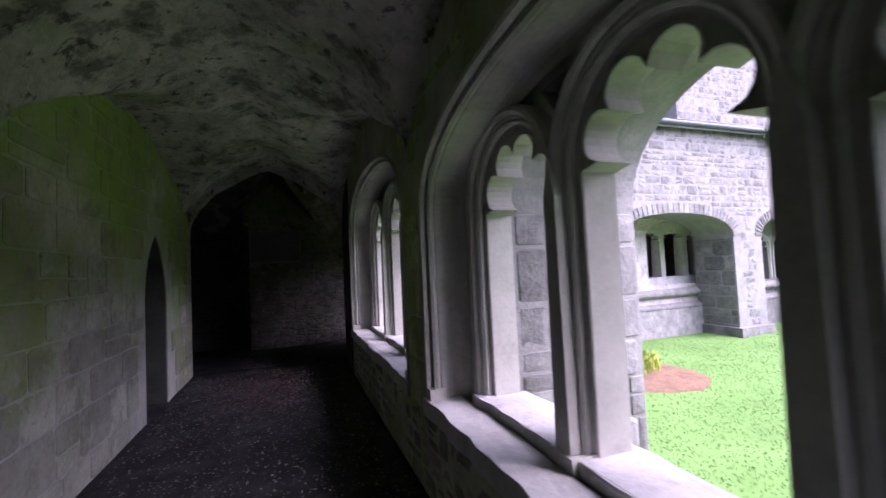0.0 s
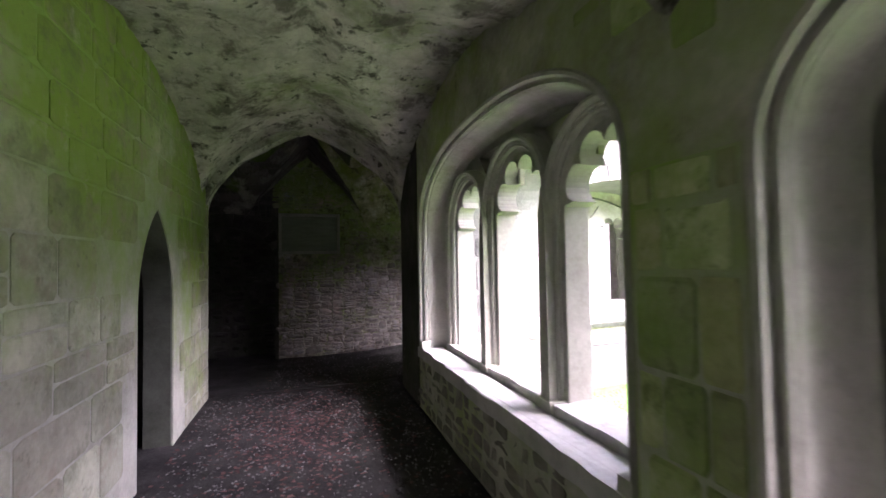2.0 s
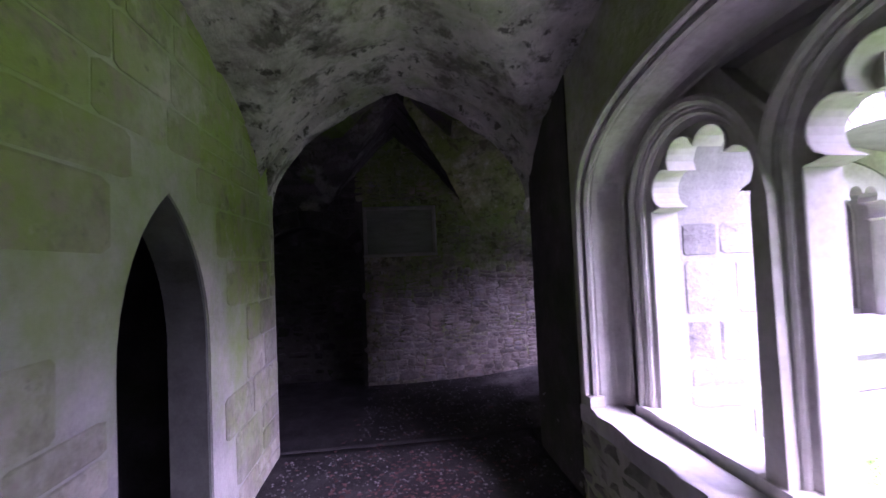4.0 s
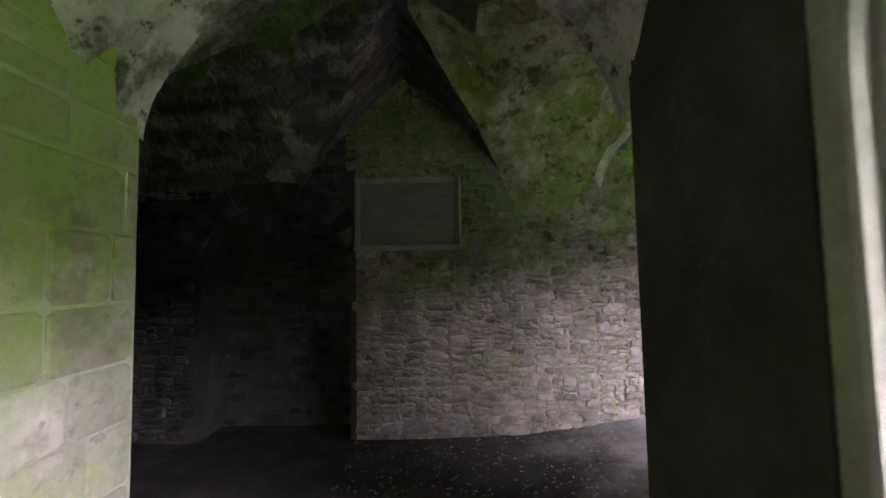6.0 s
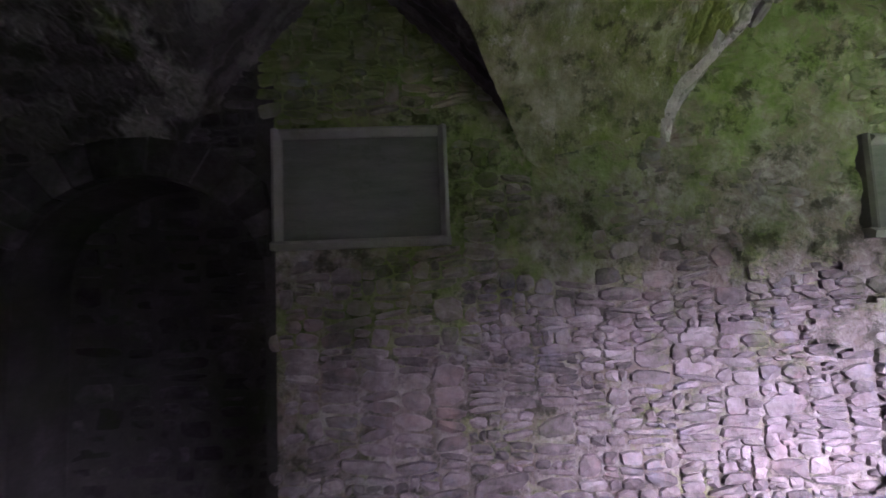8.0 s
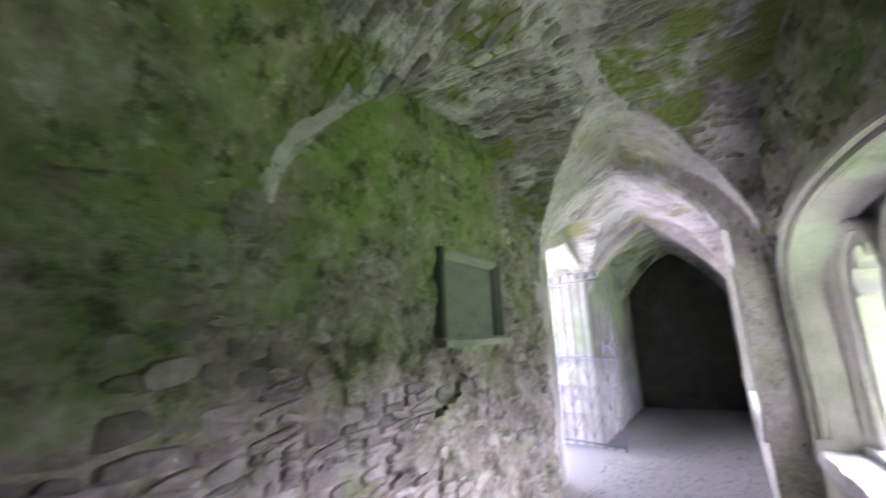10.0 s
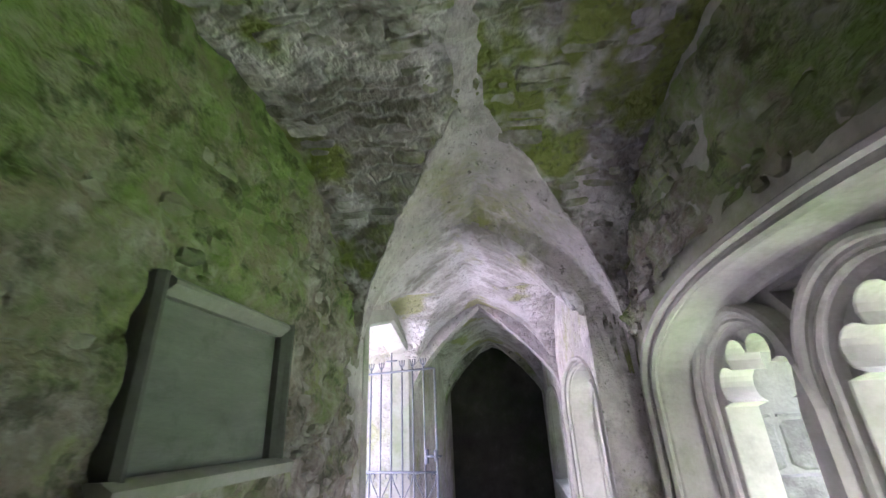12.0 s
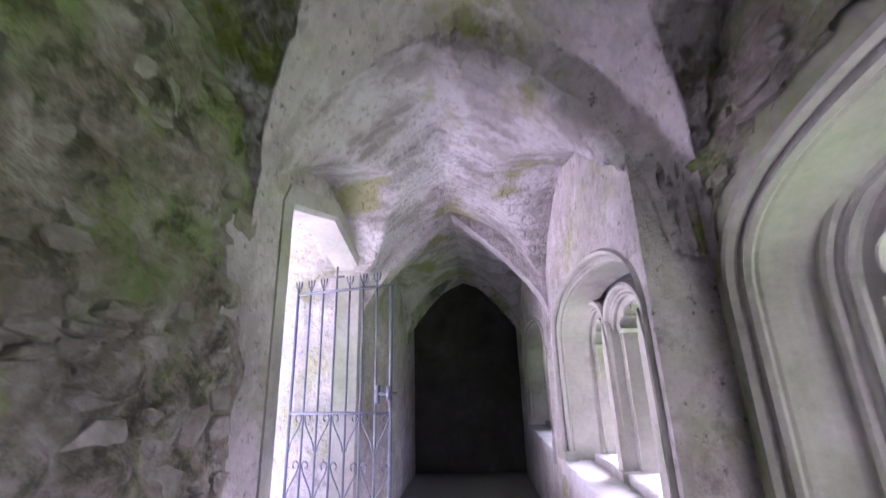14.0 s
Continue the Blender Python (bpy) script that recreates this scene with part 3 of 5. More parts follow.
def lime_edge(y):
    """Where the pale plaster of the gate bay begins, walking along the vault at one y."""
    x = 3.4
    while x < 4.6 and barrel_b(x, y) < cross_b(x):
        x += 0.01
    return x + 0.07 * noise.noise((y * 7, 1, 2)) + 0.05 * noise.noise((y * 21, 4, 2)) + 0.025 * noise.noise((y * 55, 4, 9))


vault = empty("ceiling", "rough lime-plastered groin vault stained green and black", "vault", "structure")
sheet("vault_shell", -1.5, 0.89, NEAR_END - 0.1, 7.2, 0.05, vault_a, M_VAULT, vault, 0.55, smooth=True)
# corner vault sheet is coloured dark to stand for its shade
sheet("vault_shell", -3.4, 0.85, 7.18, 9.3, 0.026, vault_corner, M_SHADED_COURSED, vault, 0.25)
sheet("vault_shell", 0.85, 4.62, 6.94, 9.3, 0.03, vault_b_first, M_WICKER, vault, 0.25, others=[(M_GREEN_COAT, green_coat)])
sheet("vault_shell", 4.62, END + 0.1, 7.56, 9.44, 0.045, vault_b_next, M_PALE_COURSED, vault, 0.25)
coat("lime_coat", 7.37, 9.24, lime_edge, 4.63, vault_b_first, 0.014, M_VAULT_PALE, vault)
# yellow-green plaster kept to the lit cell: the groin's light and shade in colour
coat("green_plaster", 7.3, 9.26, groin_edge, 0.86, vault_corner, 0.016, M_GREEN_COAT, vault)


def arch_band(name, to, s0, s1, d0, d1, spring, rise, top, mat, label, shape=pointed, lean=0.0):
    """A transverse arch: curved soffit below, buried in the vault above. Its soffit is uneven."""
    curve = arch_points(s0, s1, spring, rise, shape, 64)
    nd = 12
    verts, faces = [], []
    rows_n = len(curve)
    for k in range(nd + 1):
        f = k / nd
        verts += [to(s, d0 - lean * (z - spring) / rise * (1 - f) + (d1 - d0) * f, z + 0.03 * noise.noise((s * 4, f * 2, z * 3)) + 0.014 * noise.noise((s * 13, f * 6, z * 11))) for s, z in curve]
    for k in range(nd):
        for i in range(rows_n - 1):
            faces.append((k * rows_n + i, k * rows_n + i + 1, (k + 1) * rows_n + i + 1, (k + 1) * rows_n + i))
    n = len(verts)
    for d, k in ((d0, 0), (d1, nd)):
        base = len(verts)
        verts += [to(s, d - (0 if k else lean), max(top, z + 0.02)) for s, z in curve]
        for i in range(rows_n - 1):
            faces.append((k * rows_n + i, k * rows_n + i + 1, base + i + 1, base + i))
    faces += [(n + i, n + i + 1, n + rows_n + i + 1, n + rows_n + i) for i in range(rows_n - 1)]
    return tagged(mesh_object(name, verts, faces, mat, smooth=False), label, "arch", kind="structure")


def across_b(s, d, z):
    return (d, s, z)


def across_a(s, d, z):
    """Across the first walk, slightly askew."""
    return (s, d - 0.07 * s, z)


arch_band("trim_arch", across_b, 7.62, 9.38, 6.9, 7.12, 2.2, 1.05, 3.75, M_VAULT_PALE, "pale pointed transverse arch with yellow-green algae", steep)
arch_band("trim_arch", across_b, 7.62, 9.38, 9.6, 9.8, 2.2, 1.1, 3.75, M_VAULT, "dark pointed arch before the closed end", steep)

arch_band("trim_arch", across_a, -1.47, 0.86, 7.03, 7.23, 2.22, 1.04, 3.75, M_VAULT, "rough plastered pointed arch at the end of the walk", lambda u: 0.3 * (1 - min(abs(u), 1)) + 0.7 * pointed(u, 0.25))
TOP = 3.8
# pale mortar seam along the ridge of the first cross bay
rnd = random.Random(17)
verts, faces = [], []
for k in range(66):
    x = 1.0 + k * 0.05
    a, b = 0.05 + rnd.uniform(0, 0.035), 0.05 + rnd.uniform(0, 0.035)
    c = (south_face(min(x, 4.6)) + 9.25) / 2 + 0.03 * noise.noise((x * 2, 0, 0))
    for y in (c - a, c, c + b):
        verts.append((x, y, vault_b_first(x, y) - (0.012 if y == c else 0.004)))
    if k:
        n = 3 * k
        faces += [(n - 3, n - 2, n + 1, n), (n - 2, n - 1, n + 2, n + 1)]
seam = mesh_object("ridge_seam", verts, faces, M_VAULT_PALE, vault)
# pale lime streak down the springing of the vault
verts, faces = [], []
for k in range(22):
    f = k / 21
    x, y = 1.54 + 0.42 * f ** 1.3, 9.225 - 0.30 * f
    w = 0.006 + 0.02 * math.sin(math.pi * f) + rnd.uniform(0, 0.022)
    for xx in (x - w, x, x + w):
        verts.append((xx, y, vault_b_first(xx, y) - 0.008))
    if k:
        n = 3 * k
        faces += [(n - 3, n - 2, n + 1, n), (n - 2, n - 1, n + 2, n + 1)]
mesh_object("lime_streak", verts, faces, M_VAULT_PALE, vault)
# left wall of the first walk, with its narrow pointed opening
left_wall = empty("wall_west", "coursed ashlar wall with pale joints and bright green algae", "wall", "structure")
LANCET = opening(5.37, 6.2, -0.3, 1.25, 0.8, lambda u: pointed(u, 1.2), 16)
extruded("wall_core", [[(NEAR_END, -0.3), (5.37, -0.3), *LANCET[1:-1], (6.2, -0.3), (7.55, -0.3), (7.55, TOP), (NEAR_END, TOP)]], wall_left, 0.007, 0.24, M_MORTAR, left_wall)
# lining darkened so the reveal reads as shaded
swept("doorway_reveal", LANCET, [(0.0, 0.02), (0.006, 0.03), (0.006, 0.238), (0.0, 0.242)], wall_left, M_PLAQUE_SIDE, left_wall, "dark green-grey reveal of the narrow doorway, shade in its colour")
# invented closed box that keeps the opening black, shade in its colour
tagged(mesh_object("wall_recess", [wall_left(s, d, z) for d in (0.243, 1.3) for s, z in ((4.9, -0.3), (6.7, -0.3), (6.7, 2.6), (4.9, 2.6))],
                   [(4, 5, 6, 7), (0, 1, 5, 4), (1, 2, 6, 5), (2, 3, 7, 6), (3, 0, 4, 7)], M_MORTAR_SHADED), "added closed chamber behind the narrow doorway, coloured dark for shade", "wall", kind="structure")

# corner bay and long north wall
north = empty("wall_north", "irregular rubble wall of brown and grey stones with moss", "wall", "structure")
BLIND = opening(-2.27, -0.86, -0.3, 1.62, 0.6, lambda u: pointed(u, 0.15), 20)
# core left of the plaque is darkened to stand for the corner's shade
extruded("wall_core", [[(-3.4, -0.3), (-2.27, -0.3), *BLIND[1:-1], (-0.86, -0.3), (-0.8, -0.3), (-0.8, TOP), (-3.4, TOP)]], wall_north, 0.02, 0.8, M_MORTAR_SHADED, north)
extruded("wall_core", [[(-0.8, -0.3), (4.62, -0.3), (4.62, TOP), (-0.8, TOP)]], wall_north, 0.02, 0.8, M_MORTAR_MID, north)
blocked = empty("wall_blocking", "rubble blocking set back in an old arched doorway, shade in its colour", "wall", "structure")
extruded("wall_core", [[(-2.4, -0.3), (-0.7, -0.3), (-0.7, 2.4), (-2.4, 2.4)]], wall_north, 0.42, 0.85, M_MORTAR_SHADED, blocked)
# unseen walls added to close the corner bay, shade in their colour
mesh_w = extruded("wall_corner_west", [[(6.5, -0.3), (9.6, -0.3), (9.6, TOP), (6.5, TOP)]], lambda s, d, z: (-3.3 - d, s, z), 0, 0.4, M_MORTAR_SHADED)
tagged(mesh_w, "added wall closing the corner bay, coloured dark for shade", "wall", kind="structure")
tagged(extruded("wall_corner_south", [[(-3.4, -0.3), (-1.6, -0.3), (-1.6, TOP), (-3.4, TOP)]], lambda s, d, z: (s, 7.14 - d, z), 0, 0.4, M_MORTAR_SHADED), "added return wall of the corner bay, coloured dark for shade", "wall", kind="structure")

# bay of the gate: door through the wall to the open
gate_wall = empty("wall_gate_bay", "pale plastered wall pierced by a tall doorway", "wall", "structure")
DOOR = opening(5.25, 6.86, -0.3, 2.72, 0.22, lambda u: 1 - min(abs(u), 1), 20)
extruded("wall_core", [[(4.624, -0.3), (5.25, -0.3), *DOOR[1:-1], (6.86, -0.3), (END, -0.3), (END, TOP), (4.624, TOP)]], wall_north_far, 0, 0.95, M_VAULT_PALE, gate_wall)
DOOR_IN = [(5.27, -0.3), *[(min(max(a, 5.27), 6.835), z - 0.03) for a, z in DOOR[1:-1]], (6.835, -0.3)]
swept("door_jamb", DOOR_IN, [(-0.15, 0.004), (-0.15, -0.012), (-0.03, -0.012), (0.0, 0.02), (0.0, 0.25), (-0.035, 0.25)], wall_north_far, M_DRESSED, gate_wall, "dressed stone jamb and straight-sided head")
# end wall coloured near-black for the darkness of the far bay
tagged(extruded("wall_end", [[(7.0, -0.3), (10.0, -0.3), (10.0, TOP), (7.0, TOP)]], lambda s, d, z: (END + d, s, z), 0, 0.4, M_MORTAR_SHADED), "stone wall closing the far end of the walk, shade in its colour", "wall", kind="structure")
# unseen wall added to close the walk behind the camera
tagged(extruded("wall_south_end", [[(-2.2, -0.3), (1.6, -0.3), (1.6, TOP), (-2.2, TOP)]], lambda s, d, z: (s, NEAR_END - d, z), 0, 0.4, M_MORTAR_SHADED), "added plain dark wall behind the start of the walk, out of view", "wall", kind="structure")


# ---- traceried windows ----
def foiled(s0, s1, spring, rise, cusp=0.044, foils=4, n=9):
    """The outline, springing to springing, of a round-headed light with foils and pointed cusps."""
    c, h = (s0 + s1) / 2, (s1 - s0) / 2
    out = [(s0, spring)]
    for f in range(foils):
        a0, a1 = math.pi * (1 - f / foils), math.pi * (1 - (f + 1) / foils)
        for k in range(n + 1):
            t = k / n
            a = a0 + (a1 - a0) * t
            bulge = 1 - cusp / h * 2.2 * (1 - math.sin(math.pi * t) ** 0.6)
            out.append((c + h * math.cos(a) * bulge, spring + 0.02 + rise * math.sin(a) * bulge))
    out.append((s1, spring))
    return out


def round_head(u):
    return math.sqrt(max(1 - u * u, 0))


def tracery_window(name, to, s0, s1, sill, spring, rise, floor_z, label, lights=3, thick=0.56, inset=0.13, lights_at=None, gap=0.12):
    """A wide bowed arch with a moulded frame, and three cusped lights with moulded mullions set deep in it."""
    w = empty(name, label, "window", "structure", at=to((s0 + s1) / 2, 0.3, sill))
    outline = [(s0, sill)] + arch_points(s0, s1, spring, rise, bowed, 40) + [(s1, sill)]
    # frame: two rolls, then a broad hollow running in to the lights
    prof = [(0.0, -0.004), (0.012, -0.018), (0.03, -0.012), (0.038, 0.012), (0.03, 0.03), (0.045, 0.034), (0.062, 0.03), (0.072, 0.05), (0.06, 0.07), (0.066, 0.082)]
    prof += [(0.066 + (inset - 0.066) * (1 - math.cos(math.pi / 2 * k / 8)), 0.082 + 0.20 * math.sin(math.pi / 2 * k / 8)) for k in range(1, 9)]
    swept("arch_frame", outline, prof, to, M_DRESSED, w, "moulded arch frame of grey limestone")
    i0, i1 = lights_at or (s0 + inset - 0.02, s1 - inset + 0.02)
    pitch = (i1 - i0) / lights
    inner = [(s0 + 0.03, sill - 0.03)] + arch_points(s0 + 0.03, s1 - 0.03, spring, rise - 0.03, bowed, 40) + [(s1 - 0.03, sill - 0.03)]
    holes, half = [], pitch / 2 - gap
    for k in range(lights):
        c = i0 + pitch * (k + 0.5)
        mid = k == lights // 2
        sp = spring - 0.02 + (0.06 if mid else 0.0)
        rz = min(half, spring + rise - 0.27 - sp) if mid else min(half, spring + 0.90 * rise - 0.22 - sp)
        holes.append((c, sp, rz))
    loops = [inner]
    for c, sp, rz in holes:
        loops.append([(c - half, sill)] + foiled(c - half, c + half, sp, rz) + [(c + half, sill)])
    for k in range(1, lights):
        c = i0 + pitch * k
        u = (c - (s0 + s1) / 2) / ((s1 - s0) / 2)
        low, high = spring + 0.29, spring + rise * bowed(u) - 0.14
        if high - low > 0.08:
            out = 0.9 * (high - low)
            panel = [(c, low), (c + 0.5 * out, low + 0.45 * (high - low)), (c + out, high), (c, high + 0.01), (c - out, high), (c - 0.5 * out, low + 0.45 * (high - low))]
            loops.append(panel)
            extruded("sunk_panel", [[(c - out - 0.02, low - 0.02), (c + out + 0.02, low - 0.02), (c + out + 0.02, high + 0.02), (c - out - 0.02, high + 0.02)]], to, 0.44, 0.48, M_ARCADE, w, "dark sunk spandrel panel")
    extruded("tracery_plate", loops, to, 0.345, 0.50, M_DRESSED, w, "pierced limestone tracery with cusped heads")
    for c, sp, rz in holes:
        e = min(0.075, gap)
        path = [(c - half - e, sill)] + arch_points(c - half - e, c + half + e, sp + 0.02, rz + e + 0.02, round_head, 26) + [(c + half + e, sill)]
        light = [(-0.055, 0.346), (-0.05, 0.27), (-0.04, 0.245), (-0.02, 0.24), (-0.006, 0.25), (-0.002, 0.27), (0.012, 0.272), (0.02, 0.285), (0.034, 0.28), (0.046, 0.295), (0.042, 0.318), (0.058, 0.33), (0.074, 0.346)]
        swept("light_frame", path, light, to, M_DRESSED, w, "moulded frame of one light")
        half_inner = [(c - half, sill)] + foiled(c - half, c + half, sp, rz) + [(c + half, sill)]
        swept("cusping", half_inner, [(-0.004, 0.346), (-0.004, 0.325), (0.0, 0.332), (0.0, 0.345)], to, M_DRESSED, w)
    for k in range(1, lights):
        c = i0 + pitch * k
        extruded("mullion", [[(c - 0.052, sill - 0.02), (c + 0.052, sill - 0.02), (c + 0.04, spring - 0.05), (c, spring + 0.12), (c - 0.04, spring - 0.05)]], to, 0.225, 0.35, M_DRESSED, w, "moulded stone mullion")
        extruded("mullion_base", [[(c - 0.10, sill - 0.02), (c + 0.10, sill - 0.02), (c + 0.085, sill + 0.06), (c - 0.085, sill + 0.06)]], to, 0.205, 0.35, M_DRESSED, w)
    for c in (s0 + 0.05, s1 - 0.05):
        extruded("jamb_base", [[(c - 0.055, sill - 0.02), (c + 0.055, sill - 0.02), (c + 0.045, sill + 0.07), (c - 0.045, sill + 0.07)]], to, -0.012, 0.09, M_DRESSED, w)

    def plan(a, b, d0, d1):
        pts = [to(a, d0, 0)[:2], to(b, d0, 0)[:2], to(b, d1, 0)[:2], to(a, d1, 0)[:2]]
        area = sum(p[0] * q[1] - q[0] * p[1] for p, q in zip(pts, pts[1:] + pts[:1]))
        return pts if area > 0 else pts[::-1]
    slab("inner_sill", plan(s0 - 0.02, s1 + 0.02, -0.03, 0.22), sill - 0.11, sill + 0.0, M_SILL, w, "worn pale stone inner sill", 0.02, 5)
    slab("tracery_sill", plan(i0 - 0.02, i1 + 0.02, 0.224, 0.56), sill - 0.11, sill + 0.05, M_SILL, w, "chipped pale stone outer sill", 0.02, 8)
    return w


def arcade_wall(name, to, a, b, windows, label, thick=0.5, mat=M_MORTAR):
    """The wall that holds the windows; each window: s0, s1, sill, spring, rise."""
    w = empty(name, label, "wall", "structure")
    loops = [[(a, -0.32), (b, -0.32), (b, TOP), (a, TOP)]]
    for s0, s1, sill, spring, rise in windows:
        loops.append([(s0, sill - 0.11)] + arch_points(s0, s1, spring, rise, bowed, 40) + [(s1, sill - 0.11)])
    extruded("wall_core", loops, to, 0.0, thick, mat, w)
    return w


WIN_A = [(-4.75, -1.55, 0.66, 1.9, 0.78), (-0.52, 2.72, 0.66, 1.84, 0.66), (3.17, 6.34, 0.66, 1.92, 0.76)]
WIN_B = [(1.8, 4.585, 0.9, 1.9, 0.62)]
WIN_B_FAR = [(4.68, 6.86, 1.0, 1.9, 0.46), (7.32, 9.5, 1.0, 1.9, 0.44)]
arc_a = arcade_wall("wall_arcade_1", wall_a, NEAR_END, 7.25, WIN_A, "grey-green stone arcade wall with a low rubble parapet", 0.5, M_ARCADE)
arc_b = arcade_wall("wall_arcade_2", wall_b, 1.19, 4.635, WIN_B, "grey stone arcade wall beside the corner bay", 0.48, M_ARCADE)
arc_c = arcade_wall("wall_arcade_3", wall_b_far, 4.64, END, WIN_B_FAR, "pale plastered arcade wall of the gate bay", 0.75, M_VAULT_PALE)
WL = "three-light limestone window with cusped heads under a bowed arch"
for k, (s0, s1, sill, spring, rise) in enumerate(WIN_A):
    tracery_window("window_%d" % (k + 1), wall_a, s0, s1, sill, spring, rise, 0, WL, lights_at=(s1 - 0.24 - (2.76 if k == 1 else 2.88), s1 - 0.24), gap=0.10)
for s0, s1, sill, spring, rise in WIN_B:
    tracery_window("window_4", wall_b, s0, s1, sill, spring, rise, 0, WL, gap=0.105)
for k, (s0, s1, sill, spring, rise) in enumerate(WIN_B_FAR):
    tracery_window("window_%d" % (k + 5), wall_b_far, s0, s1, sill, spring, rise, 0, WL, inset=0.09, lights_at=(s0 + 0.01, s1 - 0.04), gap=0.065)
tagged(slab("wall_corner_pier", [(0.846, 6.75), (1.4, 6.75), (1.4, 7.058), (1.2, 7.038), (0.846, 7.0)], -0.32, TOP, M_ARCADE), "plastered stone pier at the corner of two arcades", "wall", kind="structure")


# ---- cloister garth: outer arcades with deep basket arches, roofs ----
def basket(u):
    """A flat-crowned arch with rounded shoulders."""
    return bowed(u, 2.3)


def outer_wall(name, to, a, b, bays, d0, d1, label, eaves=4.15):
    w = empty(name, label, "wall", "structure")
    low = [(a, -0.4)] if bays[0][0] > a + 0.05 else []
    for s0, s1, spring, rise in bays:
        low += ([(s0, -0.4)] if low else []) + arch_points(s0, s1, spring, rise, basket, 28) + [(s1, -0.4)]
    low += [(b, -0.4), (b, eaves), (a, eaves)]
    extruded("wall_core", [low], to, d0, d1, M_GARTH_JOINT, w)
    return w


BAYS_A = [(-4.62, -1.86, 1.86, 0.84), (-0.2, 2.39, 1.82, 0.84), (3.3, 6.01, 1.9, 0.84)]
FRONT = 5.92
BAYS_B = [(2.37, 5.1, 2.0, 0.58), (5.72, 8.7, 1.86, 0.5), (9.55, 12.4, 1.86, 0.5), (13.2, 16.0, 1.86, 0.5)]
garth_a = outer_wall("wall_garth_west", wall_a, NEAR_END, 7.08, BAYS_A, 0.503, 1.5, "pale limestone outer arcade with basket arches")
garth_b = outer_wall("wall_garth_north", lambda s, d, z: (s, 6.85 - d, z), 2.352, 18, BAYS_B, 0.0, 6.85 - FRONT, "pale limestone block wall with wide basket arches")
def garth_back(s, d, z):
    return (s, 6.9 + d, z)


back = empty("wall_garth_back", "pale limestone wall behind the outer arcade with cusped lights", "wall", "structure")
LIGHTS = [bay + 0.78 * k for bay in (10.2, 13.85) for k in range(3)]
heads = [[(c - 0.28, 0.84)] + foiled(c - 0.28, c + 0.28, 1.62, 0.28) + [(c + 0.28, 0.84)] for c in LIGHTS]
extruded("wall_core", [[(END, -0.4), (18, -0.4), (18, 4.1), (END, 4.1)]] + [h for h in heads if h[0][0] > END], garth_back, 0.0, 0.4, M_GARTH_JOINT, back)
for c in LIGHTS:
    if c - 0.28 > END:
        path = [(c - 0.31, 0.84)] + arch_points(c - 0.31, c + 0.31, 1.64, 0.33, round_head, 18) + [(c + 0.31, 0.84)]
        swept("light_frame", path, [(-0.06, 0.004), (-0.05, -0.03), (-0.01, -0.03), (0.03, 0.03)], garth_back, M_DRESSED, back, "moulded frame of one light")
# added backing, dark so the lights look into shade
tagged(extruded("wall_garth_inner", [[(END + 0.42, -0.4), (18, -0.4), (18, 4.1), (END + 0.42, 4.1)]], lambda s, d, z: (s, 8.6 + d, z), 0, 0.25, M_MORTAR_SHADED), "added dark wall behind the far lights, standing in for shade", "wall", kind="structure")
tagged(extruded("wall_garth_east", [[(-8, -0.4), (8, -0.4), (8, 4.15), (-8, 4.15)]], lambda s, d, z: (18 + d, s, z), 0, 0.5, M_GARTH), "pale limestone wall across the lawn", "wall", kind="structure")
tagged(extruded("wall_garth_south", [[(1.4, -0.4), (18, -0.4), (18, 4.15), (1.4, 4.15)]], lambda s, d, z: (s, -7.5 - d, z), 0, 0.5, M_GARTH), "pale limestone wall closing the lawn", "wall", kind="structure")


def lawn_height(x, y):
    return -0.22 + 0.03 * noise.noise((x * 0.6, y * 0.6, 4)) + 0.012 * noise.noise((x * 3, y * 3, 5))


lawn = tagged(sheet("lawn", 1.3, 18, -7.5, 7.0, 0.12, lawn_height, M_LAWN, None, -0.12), "bright green mown lawn of the cloister garth", "lawn", kind="structure")


def roof(name, label, ridge, eave, z0, z1, x0, x1, flip=False):
    verts = []
    r = empty(name, label, "roof", "structure")
    pts = [(x0, eave, z0), (x1, eave, z0), (x1, ridge, z1), (x0, ridge, z1)]
    if flip:
        pts = [(y, x, z) for x, y, z in pts]
    verts = pts + [(x, y, z - 0.12) for x, y, z in pts]
    mesh_object("roof_deck", verts, [(0, 1, 2, 3), (4, 5, 6, 7), (0, 1, 5, 4), (1, 2, 6, 5), (2, 3, 7, 6), (3, 0, 4, 7)], M_SLATE, r)
    return r


roof_n = roof("roof_north", "grey slate lean-to roof above the cloister walk", 8.9, FRONT - 0.13, 4.15, 5.1, 1.0, 18.2)
roof_w = roof("roof_west", "grey slate roof above the first walk", -1.5, 2.48, 4.15, 5.6, NEAR_END - 0.5, 8.7, True)


